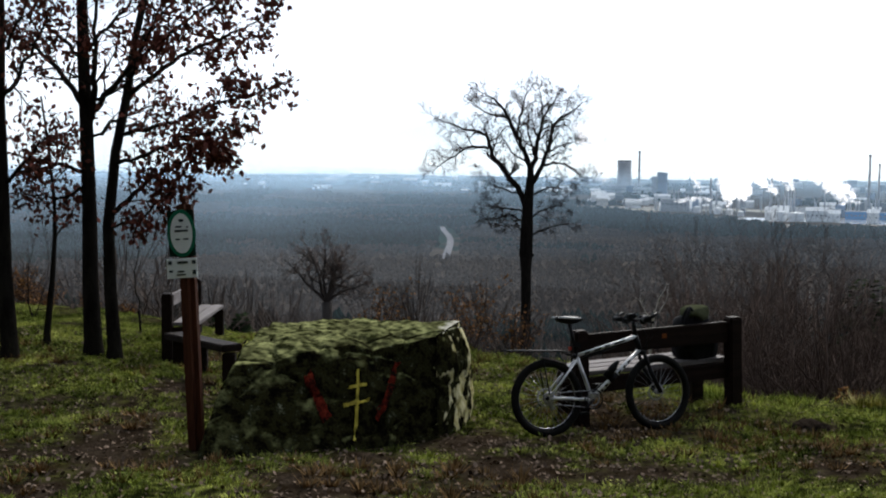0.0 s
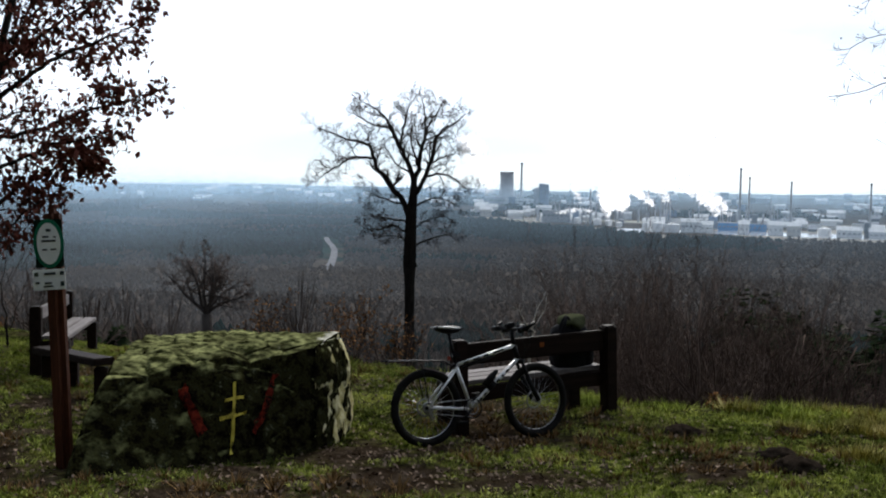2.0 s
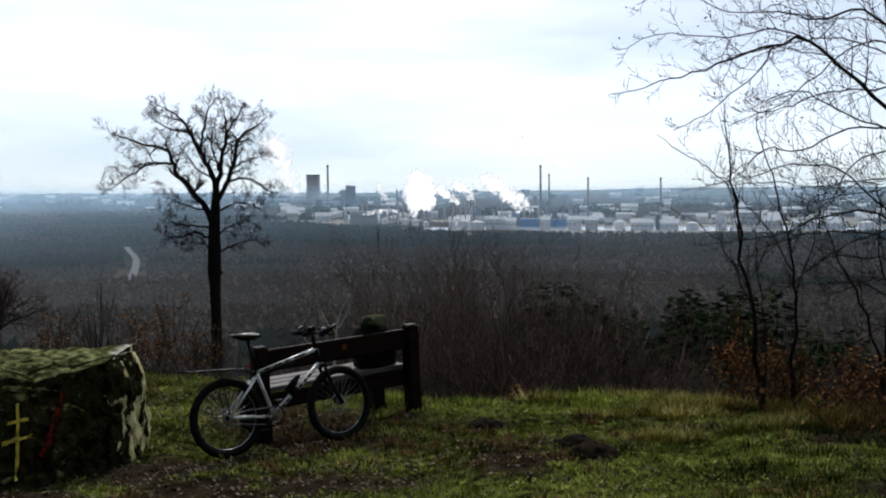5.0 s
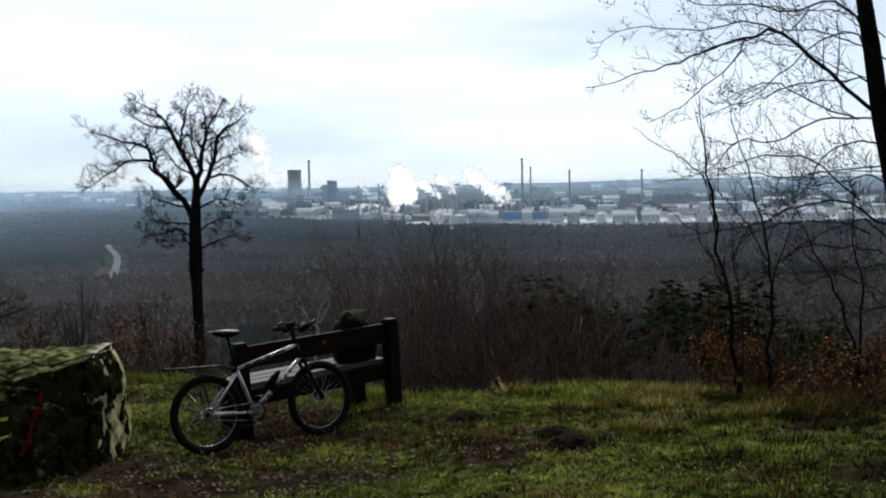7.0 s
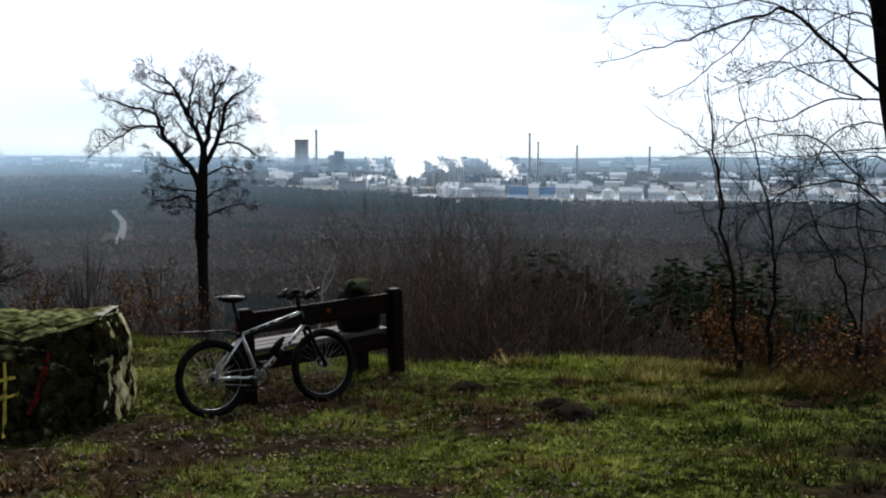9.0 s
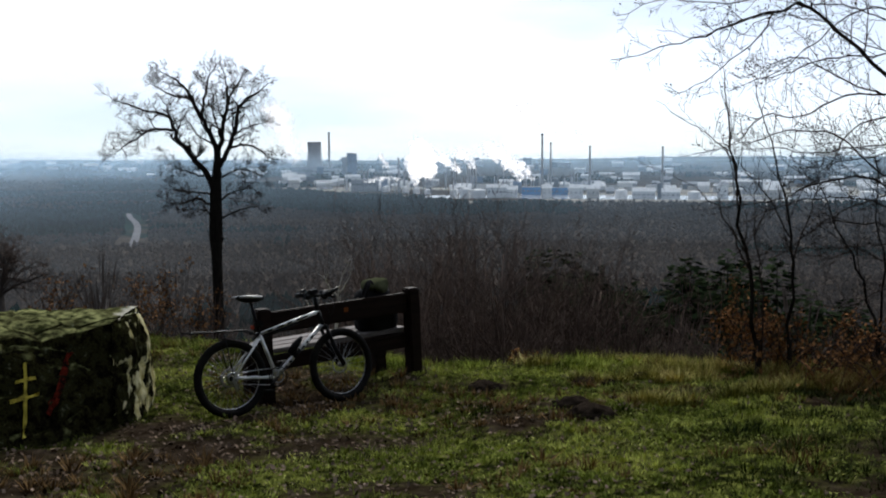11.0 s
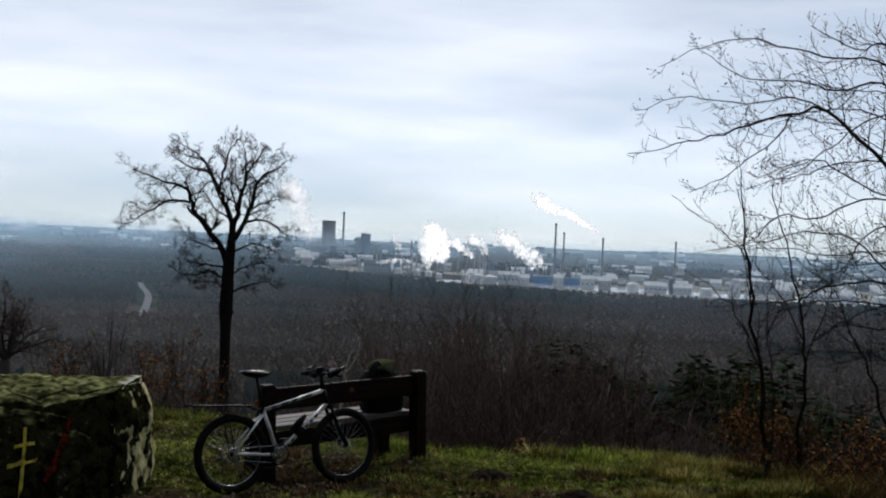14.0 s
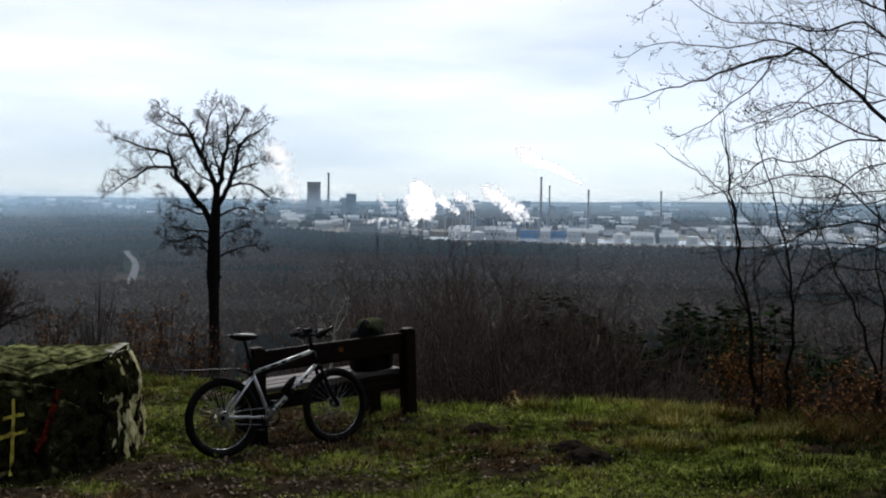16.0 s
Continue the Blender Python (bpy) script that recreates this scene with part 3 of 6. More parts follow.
    stroke("red_stroke", red, 0.82, 0.87, 0.69, 0.44, 0.029, "faded red paint stroke of a V")
    stroke("cross_upright", yellow, 0.597, 0.79, 0.603, 0.33, 0.012, "yellow painted upright of a double-barred cross")
    stroke("cross_bar", yellow, 0.548, 0.57, 0.652, 0.585, 0.012, "yellow painted bar of a double-barred cross")
    stroke("cross_bar", yellow, 0.563, 0.68, 0.637, 0.69, 0.011, "yellow painted bar of a double-barred cross")


build_stone()


# ---- trees ----
def explicit_limb(rng, thick, thin, pts, r0, r1, level, length, kids, spread=0.8, lift=0.03, tips=None, cut=0.02, bend=0.16, start=0.25, rmin=0.003, fork=(5, 4, 4), taper=0.45):
    """A limb along a given crooked line, clothed with side branches."""
    P = [Vector(p) for p in pts]
    line = [P[0]]
    Q = [P[0] * 2 - P[1]] + P + [P[-1] * 2 - P[-2]]
    for k in range(1, len(Q) - 2):
        a, b, c, e = Q[k - 1:k + 3]
        w = (c - b).length * 0.03
        for f in (0.25, 0.5, 0.75, 1.0):
            q = 0.5 * (2 * b + (c - a) * f + (2 * a - 5 * b + 4 * c - e) * f * f + (3 * b - a - 3 * c + e) * f ** 3)
            line.append(q + Vector((rng.gauss(0, w), rng.gauss(0, w), rng.gauss(0, w))) * (0 if f == 1.0 else 1))
    n = len(line) - 1
    radii = [r0 + (r1 - r0) * i / n for i in range(n + 1)]
    (thick if r0 > cut else thin).tube(line, radii, 9 if r0 > 0.05 else 5)
    for i in range(kids):
        f = start + (1 - start) * (i + rng.random()) / kids
        k = min(int(f * n), n - 1)
        p = line[k].lerp(line[k + 1], f * n - k)
        axis = (line[k + 1] - line[k]).normalized()
        side = axis.cross(Vector((rng.gauss(0, 1), rng.gauss(0, 1), rng.gauss(0, 1)))).normalized()
        limb(rng, thick, thin, p, axis * 0.7 + side * spread + Vector((0, 0, lift * 2)), length * rng.uniform(0.55, 1.2) * (1.2 - taper * f), max((r0 + (r1 - r0) * f) * 0.5, rmin), level, spread, bend, lift, fork, 0.55, tips, cut, rmin)


def leaf_cloud(rng, tips, count, size, mat, name, parent, label="", hang=0.5, clump=3):
    """Small bent leaves in clumps about the twigs."""
    v, f = [], []
    for _ in range(count // clump):
        c = rng.choice(tips) + Vector((rng.gauss(0, 0.04), rng.gauss(0, 0.04), rng.gauss(0, 0.04)))
        for _ in range(clump):
            p = c + Vector((rng.gauss(0, size * 0.7), rng.gauss(0, size * 0.7), rng.gauss(0, size * 0.7)))
            d = Vector((rng.gauss(0, 1), rng.gauss(0, 1), rng.gauss(0, 1) - hang * 2)).normalized()
            o = d.cross(Vector((rng.gauss(0, 1), rng.gauss(0, 1), rng.gauss(0, 1)))).normalized()
            up = d.cross(o)
            s = size * rng.uniform(0.6, 1.25)
            b = len(v)
            v += [p, p + d * s * 0.5 + o * s * 0.33 + up * s * 0.1, p + d * s, p + d * s * 0.5 - o * s * 0.33 + up * s * 0.1]
            f += [(b, b + 1, b + 2), (b, b + 2, b + 3)]
    return tagged(raw_part(name, v, f, mat, parent, label), kind="stuff")


def tree_thing(name, at, label, category, thick, thin, wood, twig, group=""):
    root = thing(name, at, label, category, group)
    off = Matrix.Translation(-Vector(at))
    for n, w, m in (("trunk", thick, wood), ("crown", thin, twig)):
        if w.v:
            w.v = [off @ p for p in w.v]
            tagged(raw_part(n, w.v, w.f, m, root, smooth=True), kind="stuff" if n == "crown" else "")
    return root


def shift_leaves(at, tips):
    return [t - Vector(at) for t in tips]


def build_centre_tree():
    rng = random.Random(11)
    thick, thin = Wood(), Wood()
    base = Vector((5.1, 65.0, 0.0))
    base.z = float(height(base.x, base.y))

    def deep(pts, y1):
        """Carries a limb that spreads across the slope also y1 metres back or forth."""
        n = len(pts) - 1
        return [(x, base.y + y1 * k / n, z) for k, (x, z) in enumerate(pts)]

    trunk = [(5.2, base.z - 0.3), (5.22, -9.0), (5.2, -5.75), (5.17, -3.9), (5.15, -3.0), (5.18, -1.6), (5.2, -0.3), (5.32, 1.3), (5.36, 2.3)]
    thick.tube([Vector((x, base.y, z)) for x, z in trunk], [0.50, 0.34, 0.31, 0.33, 0.41, 0.39, 0.35, 0.26, 0.18], 12)
    # crooked limbs: across and up, how far they lean in depth, radius, side branches, their length
    L = [
        ([(5.16, -0.2), (4.71, 0.85), (3.83, 1.97), (3.0, 3.08), (2.74, 4.08), (2.1, 4.44), (1.24, 4.6), (0.17, 5.0), (-0.4, 5.2)], 1.2, 0.20, 19, 1.45),
        ([(2.79, 3.41), (1.66, 3.5), (0.8, 2.93), (-0.05, 2.48), (-0.5, 2.0)], 1.4, 0.09, 15, 1.4),
        ([(5.31, 1.98), (4.89, 3.33), (4.27, 4.45), (3.84, 5.33), (3.4, 5.99), (2.6, 6.5), (2.0, 6.8)], -1.3, 0.17, 16, 1.2),
        ([(4.49, 4.0), (4.5, 4.68), (4.72, 5.81), (4.89, 6.6), (5.3, 7.2)], -2.0, 0.09, 13, 1.1),
        ([(3.84, 5.33), (2.96, 5.42), (2.1, 5.84), (1.5, 6.1)], -0.6, 0.07, 11, 1.1),
        ([(5.36, 2.1), (5.71, 3.57), (6.0, 4.94), (6.05, 6.1), (5.85, 7.2)], 0.8, 0.17, 15, 1.2),
        ([(5.98, 5.2), (6.6, 6.1), (7.0, 6.7), (7.15, 7.1)], 1.6, 0.07, 11, 1.0),
        ([(5.38, 1.2), (6.05, 2.44), (6.45, 3.81), (6.68, 4.84), (7.28, 5.42), (7.9, 5.8), (8.3, 6.2)], -0.9, 0.16, 16, 1.2),
        ([(6.27, 3.13), (7.17, 3.6), (8.0, 3.9), (8.6, 3.74)], 1.8, 0.06, 11, 1.1),
        ([(6.09, 2.4), (6.95, 2.57), (7.74, 2.31), (8.31, 1.83), (8.9, 1.65)], -1.0, 0.08, 12, 1.1),
        ([(5.09, -1.19), (4.27, -0.62), (3.39, -0.85), (2.51, -0.85), (2.1, -0.6)], 1.0, 0.08, 12, 0.9),
        ([(5.0, -0.4), (3.83, -0.17), (2.95, -0.02), (2.2, 0.5)], -1.4, 0.06, 12, 1.0),
        ([(5.06, -1.87), (4.6, -1.3), (3.83, -1.19), (2.9, -1.4)], -0.8, 0.05, 10, 0.8),
        ([(5.29, -1.88), (6.05, -1.54), (6.95, -1.25), (7.6, -1.15), (8.1, -1.5)], 0.7, 0.07, 11, 0.9),
        ([(5.33, -0.85), (6.05, -0.28), (6.95, 0.0), (7.5, -0.1)], -1.3, 0.06, 11, 0.9),
        ([(4.82, 0.62), (3.83, 0.95), (2.96, 1.29), (2.4, 1.9)], 1.9, 0.06, 11, 1.1),
        ([(5.38, 0.62), (6.5, 1.08), (7.4, 1.0), (8.1, 0.7)], 1.6, 0.07, 11, 1.1),
        ([(5.1, 2.6), (4.4, 3.1), (3.9, 3.9), (3.2, 4.6)], 2.3, 0.06, 11, 1.1),
        ([(5.6, 3.1), (5.2, 4.4), (5.3, 5.6), (4.6, 6.6)], 2.2, 0.06, 11, 1.1),
    ]
    for pts, lean, r0, kids, ln in L:
        explicit_limb(rng, thick, thin, deep(pts, lean), r0, 0.016, 2, ln, kids + 2, 0.8, 0.03, cut=0.035, bend=0.24, rmin=0.0095, fork=(6, 7, 7), start=0.12, taper=0.4)
    for k in range(7):
        a = rng.uniform(0, 6.28)
        limb(rng, thick, thin, Vector((5.17, base.y, rng.uniform(-3.4, -1.8))), (math.cos(a), math.sin(a), 0.4), 0.8, 0.025, 1, cut=0.035, rmin=0.009)
    for dx, z, r in ((0.32, -3.0, 0.2), (-0.3, -2.75, 0.15), (0.25, -2.7, 0.14)):
        thick.tube([Vector((5.15 + dx * 0.3, base.y - 0.1, z - r)), Vector((5.15 + dx, base.y - 0.15, z)), Vector((5.15 + dx * 0.7, base.y - 0.1, z + r * 1.4))], [r * 0.7, r, r * 0.4], 7)
    tree_thing("lone_tree", base, "tall bare winter tree with burred trunk and spreading crown", "tree", thick, thin, M_BARK, M_TWIG)


build_centre_tree()


def build_oaks():
    rng = random.Random(23)
    specs = [
        ([(-4.42, 13.38, -0.71), (-4.47, 13.44, 0.26), (-4.49, 13.50, 1.12), (-4.55, 13.58, 2.34), (-4.60, 13.64, 3.19), (-4.63, 13.70, 4.12), (-4.66, 13.76, 4.98)], 0.108, 0.055),
        ([(-4.09, 13.18, -0.67), (-4.15, 13.23, 0.15), (-4.19, 13.29, 0.99), (-4.11, 13.35, 1.91), (-3.99, 13.39, 2.54), (-3.88, 13.44, 3.32), (-3.73, 13.49, 4.03), (-3.65, 13.54, 4.73)], 0.085, 0.03),
        ([(-5.36, 13.08, -0.70), (-5.44, 13.15, 0.42), (-5.48, 13.22, 1.47), (-5.53, 13.29, 2.52), (-5.53, 13.36, 3.50), (-5.59, 13.44, 4.61)], 0.10, 0.05),
        ([(-5.26, 14.07, -0.81), (-5.21, 14.14, 0.18), (-5.18, 14.18, 0.79), (-5.19, 14.21, 1.24), (-5.29, 14.27, 2.06), (-5.39, 14.31, 2.66)], 0.042, 0.012),
    ]
    limbs = [
        [
            ([(-4.52, 13.58, 2.30), (-4.42, 13.50, 2.62), (-4.38, 13.43, 3.10), (-4.34, 13.38, 3.79), (-4.31, 13.43, 4.56)], 0.055, 7, 0.9),
            ([(-4.44, 13.59, 2.44), (-4.12, 13.41, 2.75), (-3.82, 13.22, 3.02), (-3.57, 13.05, 3.41), (-3.31, 12.88, 3.86)], 0.045, 7, 0.8),
            ([(-4.58, 13.59, 2.48), (-4.93, 13.82, 2.89), (-5.29, 14.04, 3.20), (-5.68, 14.26, 3.44), (-6.06, 14.48, 3.69)], 0.045, 8, 0.8),
            ([(-4.59, 13.54, 1.66), (-4.92, 13.64, 1.76), (-5.28, 13.75, 1.79), (-5.71, 13.95, 1.90)], 0.028, 7, 0.7),
            ([(-4.54, 13.52, 1.48), (-4.91, 13.71, 1.33), (-5.28, 13.92, 1.35), (-5.61, 14.01, 1.27)], 0.022, 6, 0.6),
            ([(-4.57, 13.62, 2.98), (-5.04, 14.15, 3.40), (-5.53, 14.48, 3.81), (-5.85, 14.72, 4.29)], 0.035, 7, 0.8),
            ([(-4.46, 13.57, 2.12), (-4.32, 14.08, 2.33), (-4.00, 14.39, 2.54), (-3.67, 14.61, 2.71)], 0.028, 7, 0.7),
            ([(-4.56, 13.64, 3.19), (-4.38, 14.17, 3.63), (-4.17, 14.50, 4.05), (-3.93, 14.73, 4.47)], 0.03, 6, 0.8),
        ],
        [
            ([(-4.20, 13.30, 1.10), (-3.83, 13.11, 1.39), (-3.50, 12.93, 1.60), (-3.11, 12.74, 1.80), (-2.79, 12.65, 1.92), (-2.50, 12.54, 1.88)], 0.035, 12, 0.75),
            ([(-3.99, 13.40, 2.61), (-3.54, 13.21, 2.88), (-3.14, 13.03, 3.11), (-2.71, 12.94, 3.27), (-2.36, 12.85, 3.43), (-1.99, 12.66, 3.60)], 0.035, 10, 0.8),
            ([(-4.06, 13.36, 2.12), (-3.54, 12.97, 2.21), (-3.06, 12.68, 2.34), (-2.56, 12.49, 2.50), (-2.27, 12.39, 2.57), (-1.85, 12.20, 2.70)], 0.032, 13, 0.75),
            ([(-4.10, 13.34, 1.77), (-3.55, 12.75, 1.87), (-3.12, 12.36, 2.06), (-2.68, 12.16, 2.12), (-2.28, 12.07, 2.25)], 0.028, 11, 0.7),
            ([(-3.90, 13.44, 3.18), (-3.71, 13.76, 3.58), (-3.51, 13.98, 3.90), (-3.27, 14.21, 4.31)], 0.03, 8, 0.8),
            ([(-3.96, 13.41, 2.83), (-3.55, 12.83, 3.11), (-3.22, 12.54, 3.28), (-2.83, 12.25, 3.50), (-2.47, 12.06, 3.66)], 0.03, 9, 0.8),
            ([(-4.17, 13.29, 0.99), (-3.87, 12.99, 1.04), (-3.61, 12.80, 1.12), (-3.32, 12.61, 1.37), (-3.03, 12.52, 1.50)], 0.02, 8, 0.5),
        ],
        [
            ([(-5.49, 13.22, 1.47), (-5.15, 13.04, 1.75), (-4.88, 12.96, 2.03), (-4.60, 12.87, 2.13)], 0.03, 7, 0.7),
            ([(-5.52, 13.29, 2.52), (-5.16, 13.01, 2.84), (-4.85, 12.84, 3.30), (-4.65, 12.77, 3.62)], 0.035, 8, 0.8),
            ([(-5.53, 13.34, 3.15), (-5.08, 12.75, 3.42), (-4.84, 12.47, 3.77)], 0.03, 6, 0.8),
            ([(-5.52, 13.27, 2.17), (-6.03, 13.50, 2.60), (-6.63, 13.72, 2.89)], 0.04, 6, 0.8),
        ],
        [
            ([(-5.18, 14.18, 0.79), (-5.01, 14.19, 1.01), (-4.90, 14.21, 1.20), (-4.79, 14.21, 1.32)], 0.014, 6, 0.4),
            ([(-5.19, 14.20, 1.09), (-5.39, 14.22, 1.31), (-5.51, 14.23, 1.50), (-5.58, 14.24, 1.68)], 0.014, 6, 0.4),
            ([(-5.24, 14.24, 1.69), (-5.10, 14.26, 1.92), (-5.04, 14.27, 2.18)], 0.012, 6, 0.4),
        ],
    ]
    for (trunk, r0, r1), lims, leaves in zip(specs, limbs, (1650, 3700, 900, 330)):
        thick, thin, tips = Wood(), Wood(), []
        pts = [Vector(p) for p in trunk]
        g = float(height(pts[0].x, pts[0].y))
        pts[0].z = g - 0.1
        k = len(pts)
        thick.tube([Vector((pts[0].x, pts[0].y, g - 0.15))] + [pts[0] + Vector((0, 0, 0.25))] + pts[1:], [r0 * 1.45, r0 * 1.08] + [r0 + (r1 - r0) * i / (k - 1) for i in range(1, k)], 10)
        for p, rr, kids, ln in lims:
            explicit_limb(rng, thick, thin, p, rr, 0.006, 1, ln * 0.8, kids + 6, 0.8, 0.02, tips, 0.018, start=0.12, rmin=0.005, taper=0.8)
        base = (pts[0].x, pts[0].y, g)
        root = tree_thing("young_oak", base, "young oak with dark trunk keeping its withered brown leaves", "tree", thick, thin, M_BARK, M_TWIG, "oaks at the edge of the clearing")
        leaf_cloud(rng, shift_leaves(base, tips), leaves, 0.088, M_OAKLEAF, "foliage", root, "withered reddish-brown oak leaves")


build_oaks()


def build_right_tree():
    rng = random.Random(31)
    thick, thin = Wood(), Wood()
    trunk = [Vector(p) for p in [(7.22, 7.80, -0.87), (7.19, 7.88, 0.37), (7.06, 7.99, 1.40), (6.94, 8.08, 2.18), (6.88, 8.13, 2.80), (6.83, 8.18, 3.26), (6.78, 8.23, 3.83)]]
    g = float(height(trunk[0].x, trunk[0].y))
    trunk[0].z = g - 0.15
    thick.tube(trunk, [0.13, 0.11, 0.095, 0.085, 0.08, 0.072, 0.06], 10)
    L = [
        ([(6.77, 8.00, 2.25), (6.33, 8.15, 2.67), (6.02, 8.26, 2.95), (5.51, 8.41, 2.87), (5.12, 8.51, 2.70), (4.71, 8.63, 2.61), (4.30, 8.75, 2.50)], 0.03, 9),
        ([(6.02, 8.26, 2.95), (5.70, 8.36, 3.07), (5.31, 8.47, 2.99), (4.83, 8.61, 3.04), (4.34, 8.75, 2.89)], 0.014, 8),
        ([(6.82, 8.02, 2.88), (6.48, 8.13, 3.23), (6.09, 8.25, 3.15), (5.75, 8.35, 3.22), (5.31, 8.48, 3.22), (4.88, 8.62, 3.47)], 0.02, 8),
        ([(6.82, 8.03, 3.13), (6.43, 8.16, 3.43), (5.95, 8.30, 3.45), (5.46, 8.45, 3.57), (5.07, 8.56, 3.55), (4.54, 8.71, 3.29)], 0.018, 8),
        ([(7.02, 8.24, 2.19), (6.52, 8.39, 2.19), (6.12, 8.50, 2.00), (5.77, 8.60, 2.00), (5.52, 8.66, 1.76), (5.14, 8.77, 1.65)], 0.016, 8),
        ([(6.72, 7.82, 2.46), (6.34, 7.93, 2.50), (5.92, 8.06, 2.45), (5.58, 8.15, 2.32), (5.35, 8.22, 2.32)], 0.014, 8),
        ([(6.69, 7.66, 1.22), (6.27, 7.80, 1.44), (5.90, 7.91, 1.39), (5.61, 7.99, 1.26), (5.33, 8.07, 1.21), (4.89, 8.20, 1.16)], 0.018, 8),
        ([(7.12, 8.19, 1.77), (6.72, 8.31, 1.72), (6.27, 8.44, 1.66), (5.87, 8.56, 1.71), (5.52, 8.66, 1.68)], 0.014, 8),
        ([(6.47, 7.59, 2.67), (6.28, 7.65, 2.88), (6.01, 7.73, 2.81), (5.73, 7.80, 2.57), (5.45, 7.87, 2.35), (5.04, 7.99, 2.18)], 0.014, 7),
        ([(6.54, 7.70, 3.26), (6.26, 7.79, 3.50), (5.98, 7.87, 3.45), (5.61, 7.99, 3.64)], 0.02, 6),
        ([(6.84, 7.86, 1.92), (6.55, 7.95, 1.96), (6.26, 8.03, 1.81), (6.12, 8.06, 1.56), (5.88, 8.12, 1.41)], 0.014, 7),
        ([(6.88, 7.81, 1.02), (6.64, 7.89, 1.26), (6.40, 7.96, 1.21), (6.07, 8.05, 1.06), (5.87, 8.10, 0.91)], 0.014, 7),
    ]
    L += [
        ([(5.74, 8.40, 2.93), (5.61, 8.49, 2.68), (5.39, 8.57, 2.50), (5.19, 8.66, 2.31), (4.92, 8.75, 2.18)], 0.012, 4),
        ([(6.59, 7.95, 2.16), (6.28, 8.07, 2.29), (5.96, 8.20, 2.50), (5.70, 8.32, 2.46), (5.43, 8.45, 2.34)], 0.014, 7),
        ([(6.54, 7.85, 1.44), (6.12, 7.99, 1.81), (5.75, 8.12, 1.86), (5.44, 8.26, 1.75), (5.10, 8.40, 1.75)], 0.014, 6),
    ]
    # many lesser branches that rise from the stem and droop
    for k in range(10):
        z0, ln = rng.uniform(0.4, 3.3), rng.uniform(0.9, 1.9)
        y0 = 7.9 + rng.gauss(0, 0.25)
        up, sag = rng.uniform(0.2, 0.7), rng.uniform(0.35, 0.8)
        L.append(([(6.95 - ln * f, y0 + 0.25 * ln * f + rng.gauss(0, 0.03), z0 + ln * (up * f - sag * f * f) + rng.gauss(0, 0.03)) for f in (0, 0.2, 0.4, 0.6, 0.8, 1.0)], rng.uniform(0.008, 0.014), 5))
    tips = []
    for p, r, kids in L:
        explicit_limb(rng, thick, thin, p, r * 0.66, 0.003, 1, 0.42, kids + 9, 0.7, 0.09, tips, 0.012, bend=0.1, start=0.06, rmin=0.003, fork=(5, 5, 5), taper=0.85)
    base = (trunk[0].x, trunk[0].y, g)
    root = tree_thing("bare_tree", base, "slender bare tree with arching budded branches at the hilltop edge", "tree", thick, thin, M_BARK, M_TWIG)
    leaf_cloud(rng, shift_leaves(base, tips), 1500, 0.024, M_TWIG, "bud_mass", root, "dark winter buds along the twigs", 0.0, 1)


build_right_tree()


